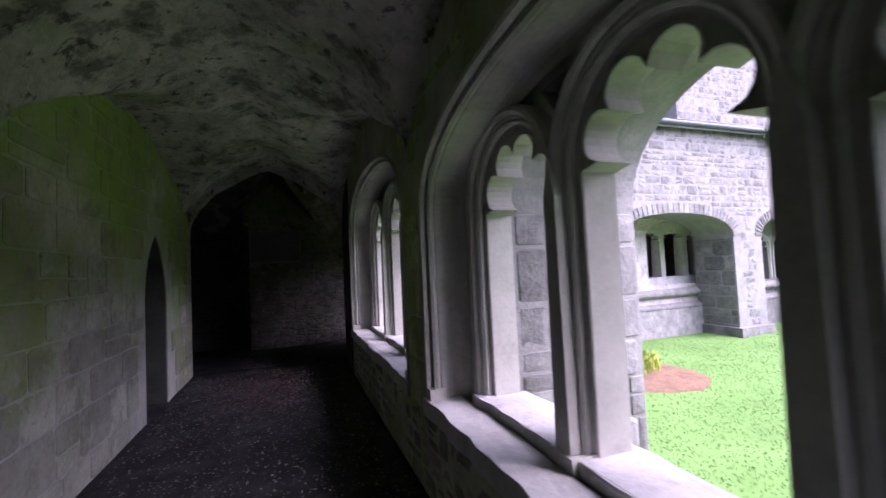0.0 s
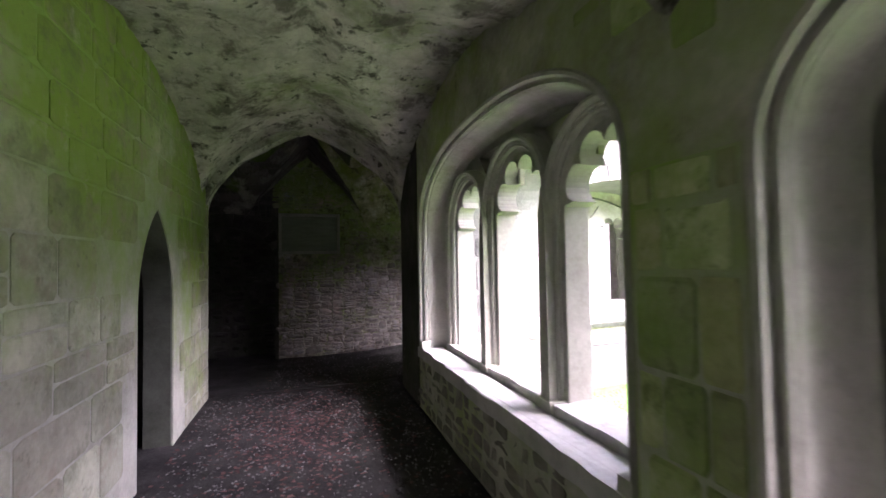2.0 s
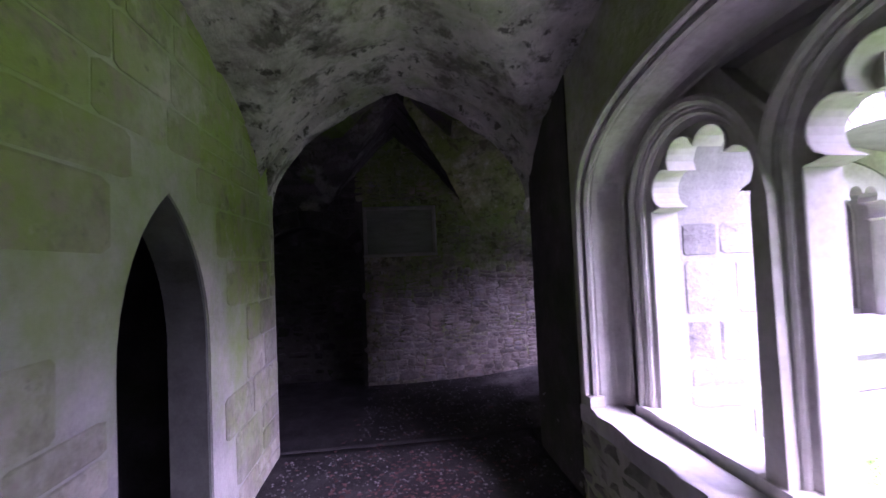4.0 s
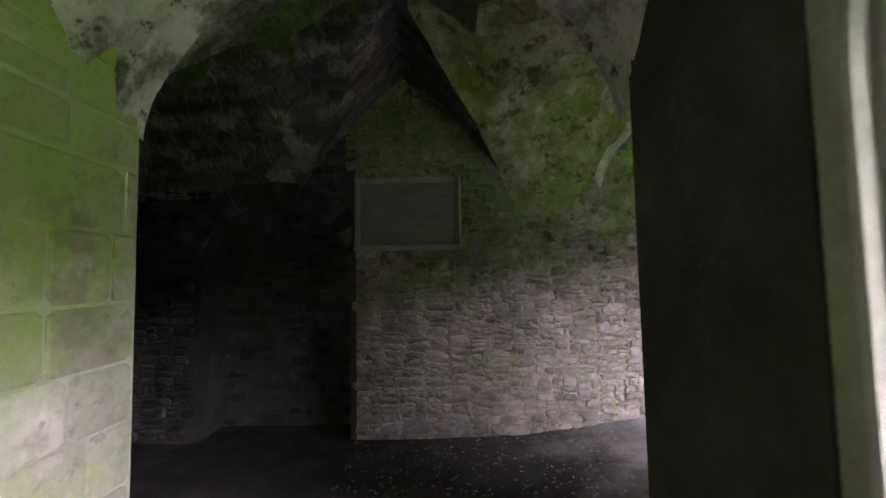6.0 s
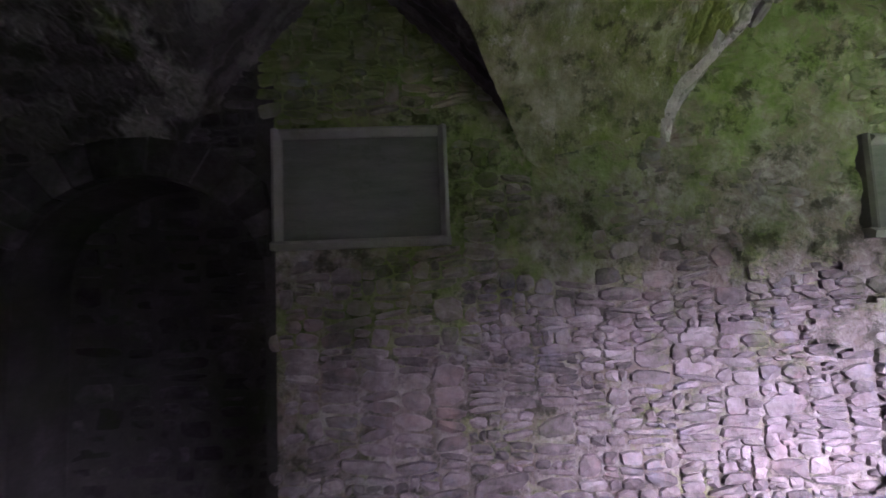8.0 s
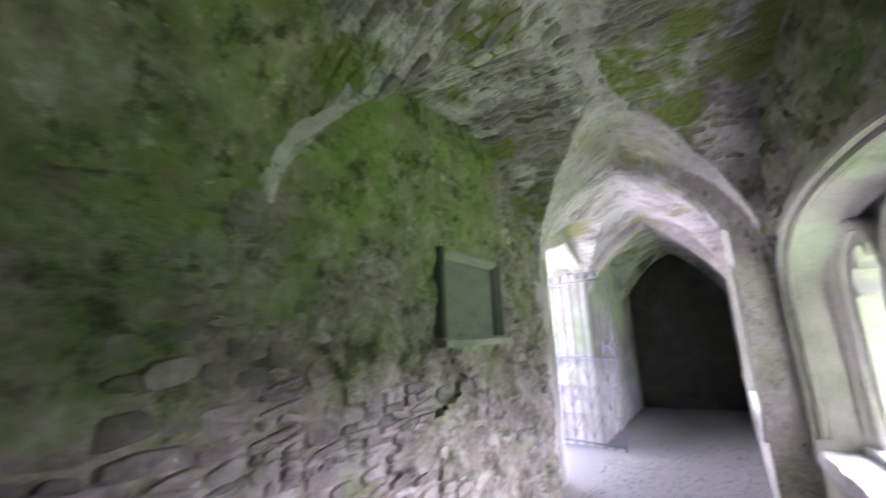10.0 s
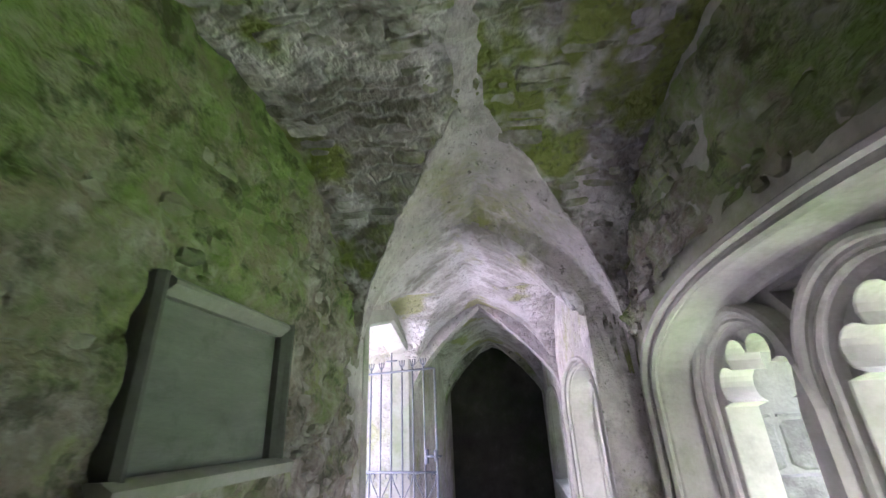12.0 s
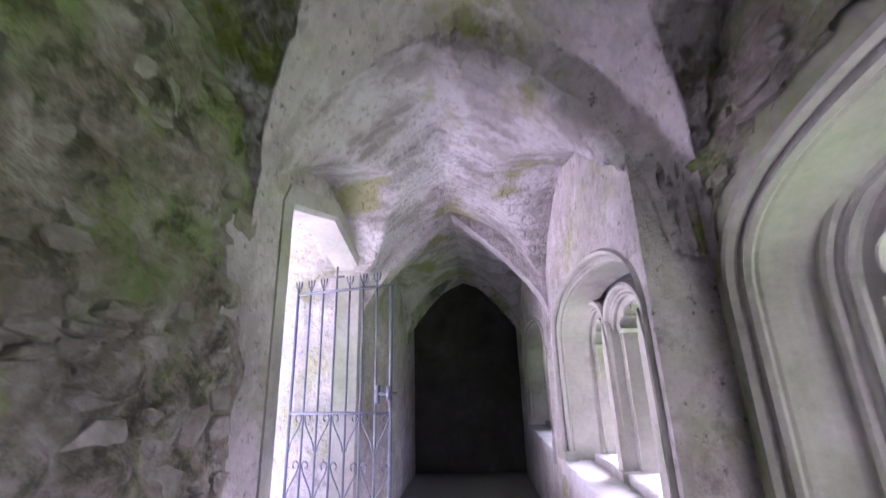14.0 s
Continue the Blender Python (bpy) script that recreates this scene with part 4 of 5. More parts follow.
# ---- plaques ----
def plaque(label, to, s0, s1, z0, z1, f, sill_out, shaded_sides=False, rows=0, over=0.03):
    t = empty("wall_plaque", label, "plaque", at=to((s0 + s1) / 2, 0, z0), group="stone wall plaques")
    extruded("panel", [[(s0 + f, z0 + f), (s1 - f, z0 + f), (s1 - f, z1 - f), (s0 + f, z1 - f)]], to, 0.0, 0.07, M_PLAQUE, t, "smooth grey-green stone panel")
    e = 0.016
    for k in range(rows):
        z = z0 + f + (z1 - z0 - 2 * f) * (k + 1) / (rows + 1)
        extruded("inscription", [[(s0 + f + 0.06, z), (s1 - f - 0.06, z), (s1 - f - 0.06, z + 0.004), (s0 + f + 0.06, z + 0.004)]], to, -0.001, 0.02, M_PLAQUE, t, "worn unreadable line of carving")
    for a, b, c, d, lean in ((s0, s0 + f, z0, z1, 0), (s1 - f, s1, z0, z1, 0), (s0 + f, s1 - f, z1 - f, z1, 0)):
        path = [((a + b) / 2, c), ((a + b) / 2, d)] if b - a < d - c else [(a, (c + d) / 2), (b, (c + d) / 2)]
        w = f / 2
        prof = [(-w, 0.06), (-w, -0.05), (-w + e, -0.07), (0.0, -0.07), (e * 0.7, -0.055), (w - e, -0.05), (w, -0.03), (w, 0.06)]
        if a == s1 - f:
            prof = [(-n, d) for n, d in reversed(prof)]
        # side pieces can take a darker stone that paints in the groove shadow
        swept("frame", path, prof, to, M_PLAQUE_SIDE if path[0][0] == path[1][0] and shaded_sides else M_PLAQUE_FRAME, t, "moulded stone frame piece", True)
    w = f / 2
    swept("ledge", [(s0 - over, z0 + w), (s1 + over, z0 + w)], [(-w, 0.06), (-w, -0.06), (-w * 0.3, -sill_out), (w, -sill_out + 0.01), (w, 0.06)], to, M_PLAQUE_FRAME, t, "projecting stone ledge", True)
    return t


PL1, PL2 = (-0.795, 0.215, 1.757, 2.457), (2.72, 3.56, 1.70, 2.33)
plaque("grey-green stone memorial panel in a moulded frame on rubble", wall_north, *PL1, 0.05, 0.075, over=0.004)
plaque("smooth grey stone wall tablet with ledge, side frames darkened for shade", wall_north, *PL2, 0.06, 0.10, True, 6)


# ---- iron gate standing open in the doorway ----
def gate():
    hinge, lock = Vector((6.80, 9.98, 0)), Vector((6.555, 9.03, 0))
    along = lock - hinge
    g = empty("iron_gate", "blue-grey wrought iron gate with scrolls standing open", "gate", at=(hinge.x, hinge.y, 0.22))
    P = lambda f, z: (hinge + along * f).to_tuple()[:2] + (z,)
    top, mid, low = 2.47, 1.41, 0.30
    for z in (top, mid, low):
        tube("rail", [P(-0.0, z), P(1, z)], 0.013, M_IRON, g)
    for k in range(8):
        f = k / 7
        tall = k == 3
        edge = k in (0, 7)
        tube("bar", [P(f, low - 0.05), P(f, 2.70 if tall else top + (0.0 if edge and k == 7 else 0.06))], 0.014 if edge else 0.0095, M_IRON, g)
        if tall:
            tube("cross_arm", [P(f - 0.075, 2.60), P(f + 0.075, 2.60)], 0.011, M_IRON, g, "plain iron cross")
        elif k < 7:
            for side in (-1, 0, 1):
                tube("finial", [P(f, top + 0.03), P(f + side * 0.028, top + 0.075), P(f + side * 0.034, top + 0.125)], 0.008, M_IRON, g, "three-pointed spear finial", 5)
    tube("cross_arm", [P(0.86, 1.56), P(1.05, 1.56)], 0.014, M_IRON, g)
    tube("latch", [P(0.88, 1.49), P(0.88, 1.63)], 0.02, M_IRON, g, "cross-shaped iron latch")
    tube("latch", [P(0.985, 1.51), P(0.985, 1.62)], 0.024, M_IRON, g, "cross-shaped iron latch")
    for row in range(3):
        z1 = mid - row * 0.37
        for k in range(7):
            side = 1 if k % 2 else -1
            c = (k + 0.5) / 7
            pts = []
            for i in range(15):
                t = i / 14
                pts.append(P(c + side * 0.055 * math.cos(t * math.pi * 0.95), z1 - 0.30 + 0.26 * t))
            pts += [P(c + side * (-0.055 + 0.030 * (1 - math.cos(a))), z1 - 0.04 + 0.03 * math.sin(a)) for a in (0.5, 1.2, 1.9, 2.6, 3.3, 4.2)]
            tube("scroll", pts, 0.0065, M_IRON, g, sides=5)
    return g


gate()

# ---- doorway to the open, and what stands beyond it ----
house = empty("house", "pale rendered building beyond the gate with a red door", "house", at=(11, 14, -0.3))
ARCHED = opening(10.6, 12.2, -0.3, 1.9, 0.7, round_head, 20)
extruded("wall", [[(1, -0.3), (10.6, -0.3), *ARCHED[1:-1], (12.2, -0.3), (18, -0.3), (18, 4.6), (1, 4.6)]], lambda s, d, z: (s, 14.0 + d, z), 0, 0.5, M_RENDER, house)
for z in (2.9, 3.25, 3.6):
    extruded("ledge", [[(1, z), (18, z), (18, z + 0.1), (1, z + 0.1)]], lambda s, d, z: (s, 14.0 + d, z), -0.1, 0.02, M_RENDER, house)
swept("door_surround", ARCHED, [(-0.14, 0.01), (-0.14, -0.05), (-0.06, -0.09), (-0.02, -0.05), (0.0, 0.0)], lambda s, d, z: (s, 14.0 + d, z), M_RENDER, house)
extruded("door", [[(10.6, -0.3)] + ARCHED[1:-1] + [(12.2, -0.3)]], lambda s, d, z: (s, 14.0 + d, z), 0.25, 0.32, M_PINK, house, "faded pinkish red arched door")
extruded("roof", [[(13.7, 4.6), (19.0, 4.6), (16.4, 6.4)]], lambda s, d, z: (d, s, z), 0.8, 18.2, M_SLATE, house)
tagged(slab("step", [(5.25, 10.35), (6.9, 10.35), (6.9, 10.9), (5.25, 10.9)], -0.1, 0.2, M_SILL, None, "", 0.015, 3), "pale worn stone doorstep outside the gate", "step", kind="structure")
tagged(sheet("pavement", 3.0, 18, 10.3, 14.0, 0.3, lambda x, y: -0.05 + 0.01 * noise.noise((x, y, 1)), M_SILL, None, -0.2), "pale paved yard outside the doorway", "pavement", kind="structure")

# ---- garth details: string courses, buttress plinths ----
for s0, s1 in ((2.38, 5.08), (5.74, 8.68), (9.57, 12.38), (13.22, 15.98)):
    for z, out, h in ((0.70, 0.10, 0.10), (0.40, 0.14, 0.08)):
        tagged(swept("trim_string_course", [(s0, z), (s1, z)], [(-h, 0.03), (-h, -out * 0.4), (-h * 0.2, -out), (h * 0.3, -out), (h, -out * 0.3), (h, 0.03)], lambda s, d, z: (s, min(6.85, south_face(s) - 0.48) + d, z), M_GARTH, None, "", True), "weathered limestone string course under the window", "string course", kind="structure")
    tagged(extruded("trim_base_course", [[(s0, -0.4), (s1, -0.4), (s1, 0.36), (s0, 0.36)]], lambda s, d, z: (s, min(6.85, south_face(s) - 0.48) + d, z), -0.13, 0.02, M_GARTH), "limestone base course at the foot of the wall", "base course", kind="structure")
for s0, s1 in ((5.1, 5.72), (8.7, 9.55), (12.4, 13.2)):
    tagged(slab("trim_plinth", [(s0 - 0.08, FRONT - 0.1), (s1 + 0.08, FRONT - 0.1), (s1 + 0.08, 6.84), (s0 - 0.08, 6.84)], -0.4, -0.02, M_GARTH, None, "", 0.03, 4), "rough limestone plinth of a garth pier", "plinth", kind="structure")
for s0, s1 in ((2.14, 3.05), (-2.11, -0.45)):
    tagged(slab("trim_plinth", [(1.45, s0 - 0.08), (2.44, s0 - 0.08), (2.44, s1 + 0.08), (1.45, s1 + 0.08)], -0.4, 0.02, M_GARTH, None, "", 0.03, 4), "rough limestone plinth of a garth pier", "plinth", kind="structure")

# roof gutter and slates of the near slope
gutter = empty("gutter", "dark metal eaves gutter along the slate roof", "gutter", at=(9, FRONT - 0.16, 4.1))
tube("channel", [(1.6, FRONT - 0.16, 4.12), (18.0, FRONT - 0.16, 4.12)], 0.05, M_IRON, gutter, sides=8)

# ---- planting bed ----
bed = tagged(sheet("soil_bed", 4.0, 5.75, 3.75, 5.7, 0.06, lambda x, y: lawn_height(x, y) + 0.07 * max(0, 1 - ((x - 4.88) / 0.82) ** 2 - ((y - 4.72) / 0.92) ** 2) ** 0.5 - 0.012 + 0.02 * noise.noise((x * 7, y * 7, 3)), M_SOIL, None, -0.08), "brown soil bed with dead leaf litter in the lawn", "soil bed", kind="stuff")


def blades(name, count, place, height, width, bend, mat, label, category, seed):
    rnd = random.Random(seed)
    verts, faces = [], []
    for _ in range(count):
        x, y, z = place(rnd)
        a, h, w = rnd.uniform(0, 6.283), rnd.uniform(*height), rnd.uniform(*width)
        lean, b = rnd.uniform(0, bend) * h, rnd.uniform(0, 6.283)
        dx, dy = math.cos(a) * w / 2, math.sin(a) * w / 2
        lx, ly = math.cos(b) * lean, math.sin(b) * lean
        n = len(verts)
        verts += [(x - dx, y - dy, z - 0.01), (x + dx, y + dy, z - 0.01), (x + lx * 0.4 - dx * 0.8, y + ly * 0.4 - dy * 0.8, z + h * 0.6), (x + lx * 0.4 + dx * 0.8, y + ly * 0.4 + dy * 0.8, z + h * 0.6), (x + lx, y + ly, z + h * (1 - 0.25 * bend))]
        faces += [(n, n + 1, n + 3, n + 2), (n + 2, n + 3, n + 4)]
    me = bpy.data.meshes.new(name)
    me.from_pydata(verts, [], faces)
    me.materials.append(mat)
    return tagged(new(name, me), label, category, kind="stuff")


def on_lawn(rnd):
    while True:
        x, y = rnd.uniform(2.3, 13), rnd.uniform(-4, 6.8)
        if rnd.random() < 1.2 - 0.08 * x and not (((x - 4.88) / 0.77) ** 2 + ((y - 4.72) / 0.85) ** 2 < 0.8 and rnd.random() < 0.85):
            return x, y, lawn_height(x, y)


def in_bed(rnd):
    a, r = rnd.uniform(0, 6.283), math.sqrt(rnd.random())
    x, y = 4.65 + 0.74 * r * math.cos(a), 5.08 + 0.6 * r * math.sin(a)
    return x, y, lawn_height(x, y) + 0.04


blades("grass", 60000, on_lawn, (0.012, 0.03), (0.006, 0.012), 0.9, M_GRASS, "short bright green lawn grass blades", "grass", 4)
blades("iris_clump", 900, in_bed, (0.16, 0.36), (0.014, 0.026), 0.7, M_BEDLEAF, "clump of yellow-green strap leaves in the soil bed", "plant", 5)


# ---- litter on the floor ----
def scatter(name, count, place, size, flat, mat, label, category, seed):
    rnd = random.Random(seed)
    verts, faces = [], []
    for _ in range(count):
        x, y = place(rnd)
        z, r, a = floor_height(x, y), rnd.uniform(*size), rnd.uniform(0, 6.283)
        n = len(verts)
        k = 5
        for i in range(k):
            q = a + 6.283 * i / k
            rr = r * rnd.uniform(0.7, 1.2)
            verts.append((x + rr * math.cos(q), y + rr * math.sin(q) * 0.7, z + (rnd.uniform(0, flat) if flat < 0.02 else 0)))
        verts.append((x, y, z + (r * 0.7 if flat >= 0.02 else 0.006)))
        faces += [(n + i, n + (i + 1) % k, n + k) for i in range(k)]
    me = bpy.data.meshes.new(name)
    me.from_pydata(verts, [], faces)
    me.materials.append(mat)
    return tagged(new(name, me), label, category, kind="stuff")


def in_walk(rnd):
    return rnd.uniform(-1.4, 0.8), rnd.uniform(0.5, 7.2)


def in_cross(rnd):
    return rnd.uniform(-0.8, 7.5), rnd.uniform(7.4, 9.2)


def leafy(rnd):
    return min(max(rnd.gauss(-0.4, 0.45), -1.4), 0.75), min(max(rnd.gauss(5.9, 0.8), 3.2), 8.0)


scatter("gravel", 5000, in_walk, (0.006, 0.016), 0.1, M_PEBBLE, "loose grey gravel on the dirt floor", "gravel", 6)
scatter("gravel", 3500, in_cross, (0.006, 0.016), 0.1, M_PEBBLE, "loose grey gravel on the dirt floor", "gravel", 7)
scatter("fallen_leaves", 1300, leafy, (0.012, 0.028), 0.012, M_LEAF_DRY, "scattered reddish-brown fallen leaves on the floor", "leaves", 8)

# higher stone building behind the low roof
church = empty("church", "tall pale limestone church wall behind the cloister roof", "church", at=(18, 9.8, -0.3))
extruded("wall", [[(12.0, -0.35), (27.0, -0.35), (27.0, 10.5), (12.0, 9.2)]], lambda s, d, z: (s, 9.8 + d, z), 0.0, 0.6, M_GARTH_JOINT, church, "pale pointed rubble wall")
extruded("coping", [[(11.9, 9.2), (27.1, 10.5), (27.1, 10.65), (11.9, 9.35)]], lambda s, d, z: (s, 9.8 + d, z), -0.1, 0.7, M_GARTH, church, "sloping stone coping")
# ivy over the eaves
ivy = empty("ivy", "dark green ivy trailing over the stone eaves", "ivy", at=(10.2, FRONT - 0.13, 3.9))
rnd = random.Random(61)
for length, x in ((0.7, 9.7), (1.1, 10.5), (0.8, 11.2)):
    pts = [(x + 0.5 * k / 8 * length + rnd.uniform(-0.03, 0.03), FRONT - 0.11, 4.08 - 0.5 * length * (k / 8) ** 1.5) for k in range(9)]
    tube("stem", pts, 0.008, M_SOIL, ivy, sides=5)
verts, faces = [], []
for k in range(420):
    x = 9.6 + 2.3 * rnd.random()
    z = 4.16 - rnd.random() ** 2 * (0.16 + 0.30 * max(0, noise.noise((x * 2.3, 0, 4)) + 0.35))
    c, a, w = Vector((x, FRONT - 0.13 - rnd.uniform(0, 0.09), z)), rnd.uniform(0, 6.28), rnd.uniform(0.02, 0.04)
    u = Vector((math.cos(a), rnd.uniform(-0.5, 0.5), math.sin(a))) * w
    v = Vector((-math.sin(a), rnd.uniform(-0.5, 0.5), math.cos(a))) * w
    n = len(verts)
    verts += [c - u, c - 0.3 * u - v, c + u - 0.2 * v, c + 0.2 * u + v, c - 0.6 * u + 0.7 * v]
    faces.append((n, n + 1, n + 2, n + 3, n + 4))
tagged(mesh_object("leaves", verts, faces, M_IVY, ivy), kind="stuff")


# ---- stones, one by one ----
ASHLAR = unit_stones(M_LEFT, 0.08, 14, 11)
RUBBLE = unit_stones(M_RUBBLE, 0.65, 24, 12)
PARAPET = unit_stones(M_PARAPET, 0.35, 14, 15)
MOSSY = unit_stones(M_MOSSY, 0.85, 24, 16)
LIMED = unit_stones(M_LIME_STONE, 0.5, 16, 18)
PIER = unit_stones(M_PIER, 0.06, 14, 17)
DARK = unit_stones(M_RUBBLE_SHADED, 0.5, 14, 13)
BLOCK = unit_stones(M_GARTH, 0.2, 14, 14)
SQUARED = unit_stones(M_GARTH, 0.05, 12, 19)


def outside(*boxes, shape=None):
    def keep(s, z):
        if any(a < s < b and c < z < d for a, b, c, d in boxes):
            return False
        return shape is None or not shape(s, z)
    return keep


def bare(keep, level):
    """Keeps stones only where the plaster has come away."""
    return lambda s, z: keep(s, z) and noise.noise((s * 1.7, z * 2.1, 5)) + 0.5 * noise.noise((s * 5.1, z * 5.3, 8)) > level


def in_arch(s0, s1, spring, rise, shape, grow=0.0):
    c, h = (s0 + s1) / 2, (s1 - s0) / 2 + grow
    return lambda s, z: abs(s - c) < h and z < spring + (rise + grow) * shape((s - c) / h)


# left wall of the first walk
lay(left_wall, ASHLAR, wall_left, -1.5, 7.54, 0.0, 3.2, outside(shape=in_arch(5.37, 6.2, 1.25, 0.8, lambda u: pointed(u, 1.2), 0.03)), (0.2, 0.36), (0.3, 0.75), 0.006, 0.016, 0.013, near=(0.5, 7.6, 0, 3.2), seed=21, wobble=0.012, name="ashlar_block")
# north wall
blind = in_arch(-2.27, -0.86, 1.62, 0.6, lambda u: pointed(u, 0.15), 0.02)
grow = 0.04
pl = [(p[0] - grow, p[1] + grow, p[2] - grow, p[3] + grow) for p in (PL1, PL2)]
def plaster(name, to, s0, s1, z0, z1, keep, mat, parent, seed, fade=0.1):
    """An uneven coat of old plaster over a wall face, fine enough to show its lumps and pits."""
    step = 0.028
    ns, nz = round((s1 - s0) / step), round((z1 - z0) / step)
    verts, faces = [], []
    for j in range(nz + 1):
        for i in range(ns + 1):
            s, z = s0 + (s1 - s0) * i / ns, z0 + (z1 - z0) * j / nz
            lump = noise.noise((s * 2.2, z * 2.6, seed)) + 0.7 * noise.noise((s * 6, z * 8, seed + 3)) + 0.45 * noise.noise((s * 17, z * 19, seed + 5))
            bulge = 0.6 - noise.voronoi((s * 5.2 + 0.4 * noise.noise((s * 3, z * 3, 1)), z * 8.0, seed))[0][0]
            e = min(1, (s - s0) / fade)
            verts.append(to(s, 0.03 * (1 - e) - e * (0.012 + 0.022 * lump + 0.08 * bulge), z))
    for j in range(nz):
        for i in range(ns):
            s, z = s0 + (s1 - s0) * (i + 0.5) / ns, z0 + (z1 - z0) * (j + 0.5) / nz
            if keep(s, z):
                a = j * (ns + 1) + i
                faces.append((a, a + 1, a + ns + 2, a + ns + 1))
    return mesh_object(name, verts, faces, mat, parent, smooth=True)


low = outside(*pl, shape=blind)
plaster("plaster_coat", wall_north, 0.5, 4.58, 0.2, 3.3, lambda s, z: outside(PL1, PL2)(s, z) and (s > 2.7 + 0.6 * noise.noise((z * 3, 1, 2)) or z > 1.55 + 0.35 * noise.noise((s * 2.5, 4, 2)) + 0.12 * noise.noise((s * 9, z * 9, 2))), M_MORTAR_MID, north, 51, 1.7)
lay(north, RUBBLE, wall_north, -0.9, 2.7, 0.0, 3.4, lambda s, z: low(s, z) and (s < 0.6 or bare(low, -0.2 if z > 1.6 else -0.9)(s, z)), (0.045, 0.17), (0.08, 0.42), 0.014, 0.06, 0.003, near=(-0.8, 2.7, 0.0, 2.3), seed=22, wobble=0.2, wave=0.14, random_rubble=True)
lay(north, MOSSY, wall_north, 2.7, 4.58, 0.2, 3.2, bare(outside(*pl), -0.3), (0.06, 0.24), (0.1, 0.42), 0.036, 0.06, 0.003, near=(2.7, 4.6, 0.4, 3.2), most=300, seed=32, wobble=0.1, wave=0.05, random_rubble=True)
# stones of the shaded corner and blocked doorway, shade in their colour
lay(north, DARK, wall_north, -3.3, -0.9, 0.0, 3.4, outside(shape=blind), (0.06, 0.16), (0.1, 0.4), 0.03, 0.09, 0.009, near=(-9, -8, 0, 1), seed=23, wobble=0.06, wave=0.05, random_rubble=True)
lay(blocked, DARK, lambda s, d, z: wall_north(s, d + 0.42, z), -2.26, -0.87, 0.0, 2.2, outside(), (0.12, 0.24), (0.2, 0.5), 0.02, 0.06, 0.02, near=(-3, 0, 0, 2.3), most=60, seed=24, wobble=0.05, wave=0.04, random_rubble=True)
def reach(a):
    """Outer radius of the ring, cut back where the plaque is let in beside it."""
    return min(0.97, 0.745 / max(-math.cos(a), 0.01)) if math.sin(a) < 0.95 and math.cos(a) < 0 else 0.97


for k in range(15):
    a0, a1 = math.pi * (0.06 + 0.88 * k / 15), math.pi * (0.06 + 0.88 * (k + 0.93) / 15)
    quad = [(-1.565 - r * math.cos(a), 1.60 + 0.86 * r * math.sin(a)) for r, a in ((0.72, a0), (0.72, a1), (reach(a1), a1), (reach(a0), a0))]
    extruded("voussoir", [quad], wall_north, -0.05, 0.05, M_RUBBLE_SHADED, north)
# parapet and pier of the first arcade
holes_a = [(a - 0.02, b + 0.02, sill - 0.12, 9) for a, b, sill, _, _ in WIN_A]
lay(arc_a, PARAPET, wall_a, -0.6, 7.2, 0.0, 0.54, outside(), (0.12, 0.26), (0.2, 0.6), 0.012, 0.05, 0.01, seed=25, wobble=0.03, wave=0.02, random_rubble=True)
over = outside(shape=lambda s, z: in_arch(-0.52, 2.72, 1.84, 0.66, bowed, 0.14)(s, z) or in_arch(3.17, 6.34, 1.92, 0.76, bowed, 0.14)(s, z))
extruded("mortar_bed", [[(2.735, 0.56), (3.155, 0.56), (3.155, 1.9), (2.735, 1.9)]], wall_a, -0.003, 0.02, M_MORTAR, arc_a)
lay(arc_a, PIER, wall_a, 2.74, 3.15, 0.56, 1.9, outside(), (0.24, 0.36), (0.16, 0.3), 0.024, 0.03, 0.012, seed=26, name="ashlar_block")
lay(arc_a, PIER, wall_a, 1.9, 4.0, 1.9, 2.7, over, (0.14, 0.26), (0.16, 0.34), 0.014, 0.024, 0.012, seed=27, name="ashlar_block")
# near-black plate over the corner pier: its shade put into colour
extruded("shade_facing", [[(6.41, 0.0), (7.245, 0.0), (7.245, 3.0), (6.41, 3.0)]], wall_a, -0.012, 0.003, M_MORTAR_SHADED, arc_a, "thin dark plate with the pier's shade in its colour")
# rubble above and beside the first cross window
win_b = in_arch(1.8, 4.585, 1.9, 0.62, bowed, 0.03)
plaster("plaster_coat", wall_b, 1.22, 4.58, 1.0, 3.3, outside((1.75, 4.63, 0, 1.95), shape=in_arch(1.8, 4.585, 1.9, 0.62, bowed, 0.07)), M_MORTAR_MID, arc_b, 57)
lay(arc_b, MOSSY, wall_b, 1.22, 4.58, 1.0, 3.3, bare(outside((1.75, 4.63, 0, 1.95), shape=win_b), -0.05), (0.06, 0.17), (0.1, 0.4), 0.042, 0.055, 0.004, seed=33, most=300, wobble=0.07, wave=0.04, random_rubble=True)
# flaked lime at the foot of the pale arch
extruded("lime_patch", [[(4.36, 2.3), (4.42, 2.05), (4.40, 1.92), (4.47, 1.74), (4.52, 1.86), (4.56, 1.80), (4.61, 2.0), (4.61, 2.34)]], wall_north, -0.022, 0.03, M_VAULT_PALE, north)
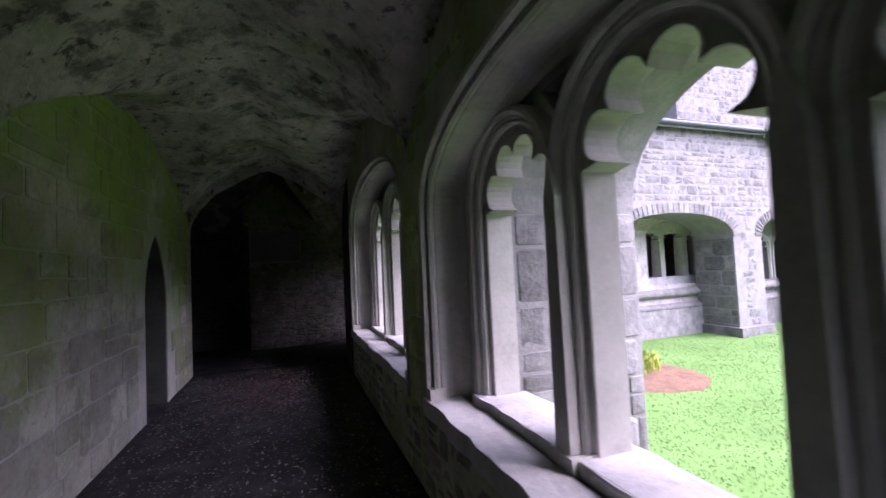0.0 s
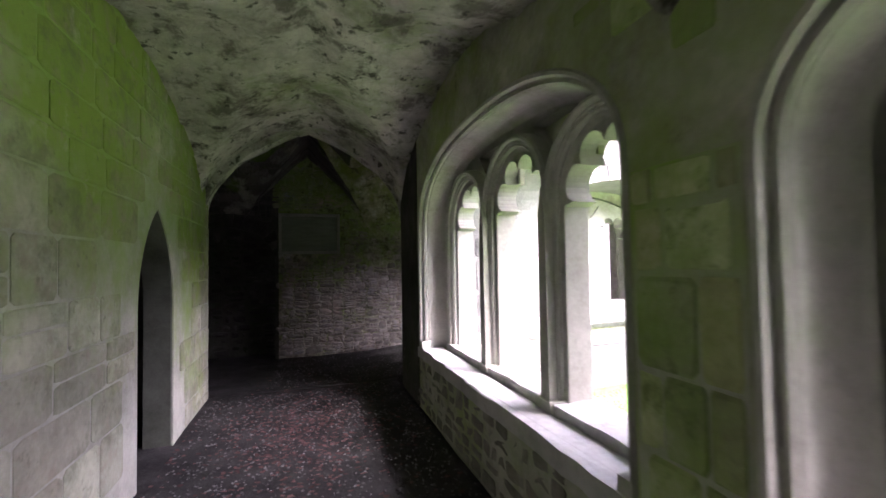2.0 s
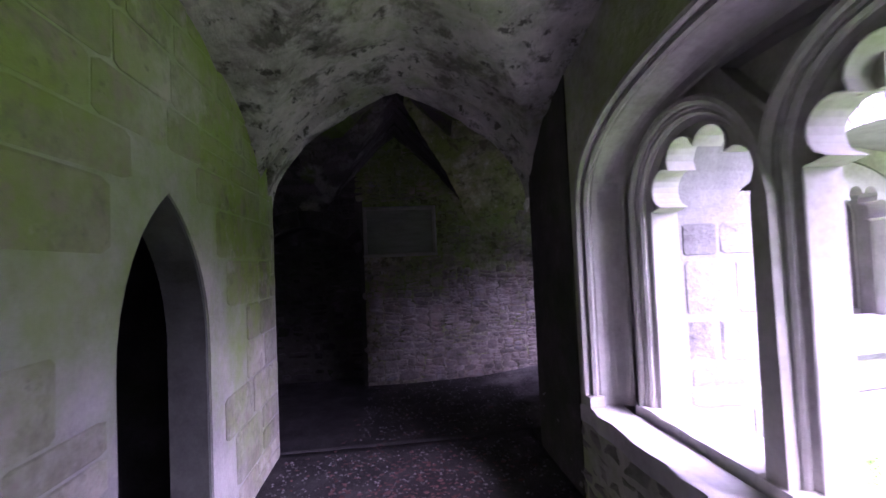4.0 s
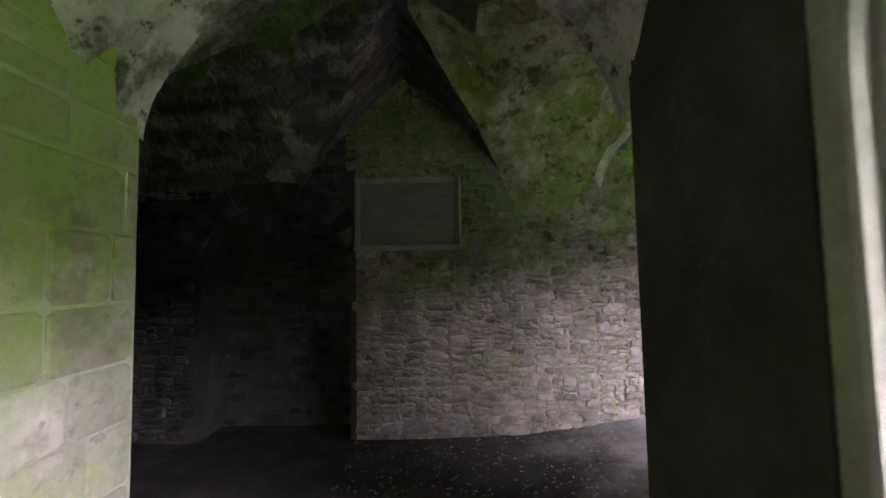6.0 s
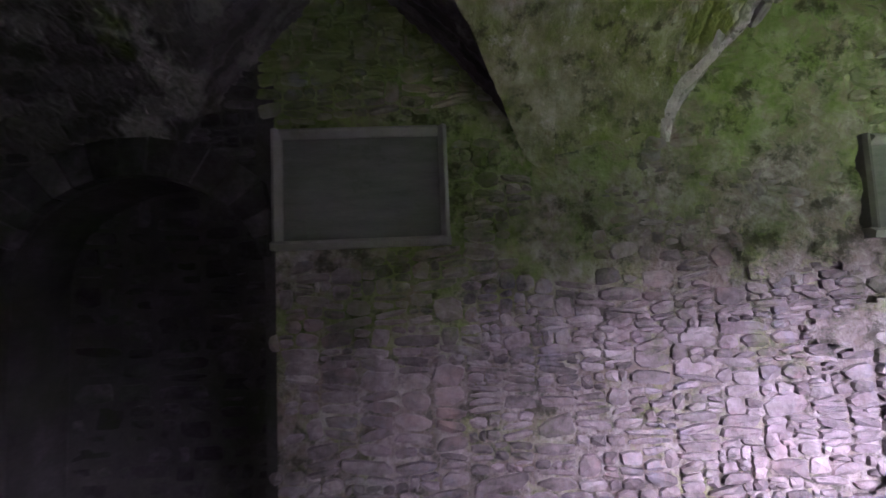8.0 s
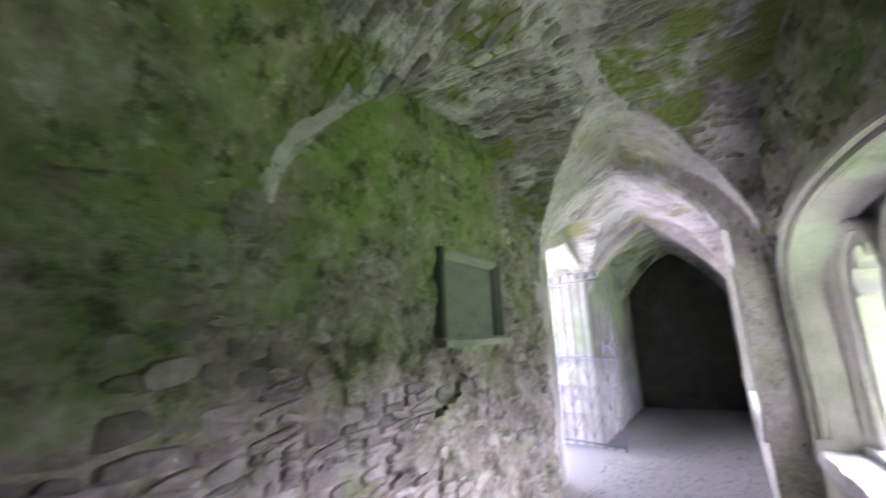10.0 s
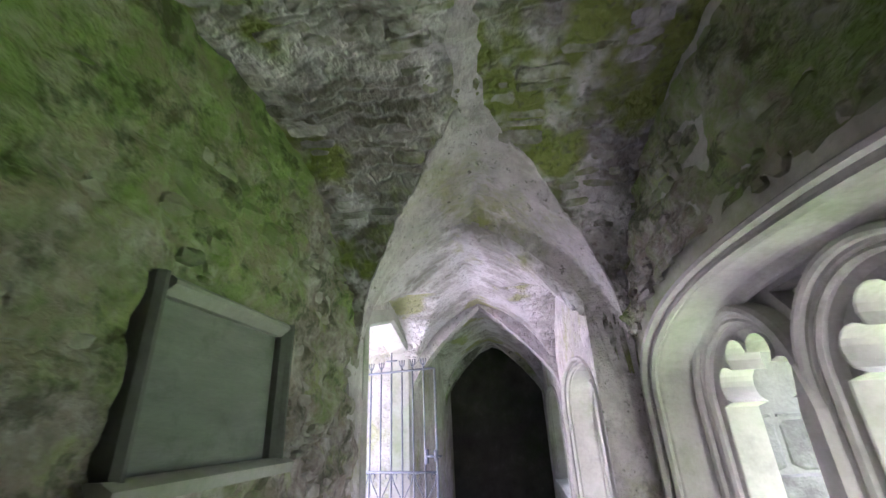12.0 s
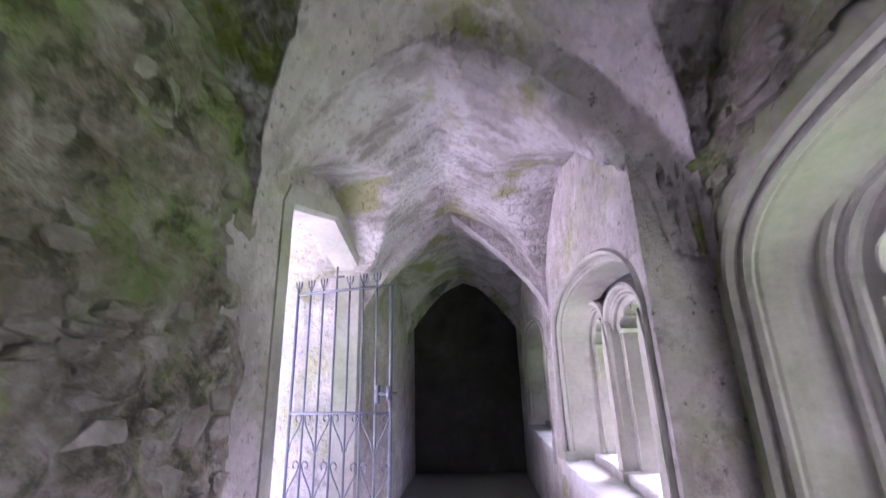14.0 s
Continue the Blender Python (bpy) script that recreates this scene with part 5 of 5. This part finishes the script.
# garth faces
ring = [in_arch(a, b, sp, r, basket, 0.2) for a, b, sp, r in BAYS_B]
lay(garth_b, BLOCK, lambda s, d, z: (s, FRONT + d, z), 2.36, 17.5, -0.3, 4.1, outside(shape=lambda s, z: any(f(s, z) for f in ring)), (0.08, 0.22), (0.12, 0.45), 0.012, 0.05, 0.01, near=(5.0, 13.0, -0.3, 4.1), seed=28, wobble=0.03, name="limestone_block")
for a, b, sp, r in BAYS_B[:3]:
    curve = arch_points(a, b, sp, r, basket, 34)
    mid = (a + b) / 2
    for (p, z0), (q, z1) in zip(curve, curve[1:]):
        t = Vector((q - p, z1 - z0)).normalized()
        n = Vector((-t.y, t.x))
        if n.y < 0:
            n = -n
        e = 0.006
        quad = [(p + t.x * e, z0 + t.y * e), (q - t.x * e, z1 - t.y * e), (q - t.x * e + n.x * 0.2, z1 - t.y * e + n.y * 0.2), (p + t.x * e + n.x * 0.2, z0 + t.y * e + n.y * 0.2)]
        extruded("voussoir", [quad], lambda s, d, z: (s, FRONT + d, z), -0.02, 0.05, M_GARTH, garth_b)
# sides of the garth piers
for y0, face in ((2.14, 1), (3.05, -1), (5.76, 1), (-0.45, -1)):
    lay(garth_a, SQUARED, (lambda s, d, z, y0=y0: (s, y0 + d, z)) if face > 0 else (lambda s, d, z, y0=y0: (s, y0 - d, z)), 1.37, 2.34, -0.25, 1.84, outside(), (0.2, 0.4), (0.3, 0.75), 0.015, 0.028, 0.012, seed=29, most=60, wobble=0.02, name="limestone_block")
for x0, face in ((5.1, 1), (8.7, 1), (5.72, -1)):
    lay(garth_b, BLOCK, (lambda s, d, z, x0=x0: (x0 + d, s, z)) if face > 0 else (lambda s, d, z, x0=x0: (x0 - d, s, z)), FRONT + 0.02, 6.84, -0.25, 1.84, outside(), (0.2, 0.36), (0.3, 0.7), 0.015, 0.028, 0.012, seed=30, most=60, wobble=0.02, name="limestone_block")
# slates
sl = Vector((0, 8.9 - FRONT + 0.13, 5.1 - 4.15)).normalized()
verts, faces = [], []
rnd = random.Random(31)
for row in range(16):
    x = 4.0 + (row % 2) * 0.12
    while x < 14:
        w = 0.24 + rnd.uniform(-0.02, 0.02)
        o = Vector((x, FRONT - 0.16, 4.16)) + sl * (row * 0.2)
        up = Vector((0, -sl.z, sl.y))
        n = len(verts)
        lift = rnd.uniform(0.012, 0.022)
        for dx in (0, w - 0.008):
            verts += [o + Vector((dx, 0, 0)) + up * lift, o + Vector((dx, 0, 0)) + up * (lift + 0.01), o + Vector((dx, 0, 0)) + sl * 0.28 + up * 0.005, o + Vector((dx, 0, 0)) + sl * 0.28 - up * 0.002]
        faces += [(n, n + 4, n + 5, n + 1), (n + 1, n + 5, n + 6, n + 2), (n, n + 1, n + 2, n + 3), (n + 4, n + 7, n + 6, n + 5)]
        x += w
tagged(mesh_object("slates", verts, faces, M_SLATE, roof_n), kind="stuff")
# limed stones standing proud of the first cross vault, in courses
rnd = random.Random(41)
verts, faces, n = [], [], 0
x = 1.5
while x < 4.5:
    h = rnd.uniform(0.05, 0.11)
    y = south_face(x) + 0.12
    while y < 9.12:
        w = rnd.uniform(0.07, 0.30)
        cx, cy = x + h / 2, y + w / 2
        y += w
        if limed(cx + 0.08, cy):
            continue
        if noise.noise((cx * 1.5, cy * 1.1, 12)) + 0.6 * noise.noise((cx * 5, cy * 3, 15)) < -0.02:
            continue
        e = 0.06
        gx = (vault_b_first(cx + e, cy) - vault_b_first(cx - e, cy)) / (2 * e)
        gy = (vault_b_first(cx, cy + e) - vault_b_first(cx, cy - e)) / (2 * e)
        if abs(gx) + abs(gy) > 2.4:
            continue
        up = Vector((-gx, -gy, 1)).normalized()
        ty = Vector((0, 1, gy)).normalized()
        tx = ty.cross(up)
        _, co, polys = rnd.choice(LIMED)
        m = np.array([ty * (w - 0.012), up * 0.035, tx * (h - 0.012)])
        o = Vector((cx, cy, vault_b_first(cx, cy))) - up * rnd.uniform(0.002, 0.014)
        verts.append(co @ m + np.array(o))
        faces += [tuple(i + n for i in f) for f in polys]
        n += len(co)
    x += h
tagged(mesh_object("vault_stones", np.concatenate(verts), faces, M_LIME_STONE, vault), kind="stuff")
lay(church, BLOCK, lambda s, d, z: (s, 9.8 + d, z), 12.0, 22.0, 4.8, 9.2, outside(), (0.12, 0.28), (0.16, 0.5), 0.012, 0.05, 0.01, near=(12.5, 18, 5, 9), most=200, seed=43, wobble=0.03, name="limestone_block")
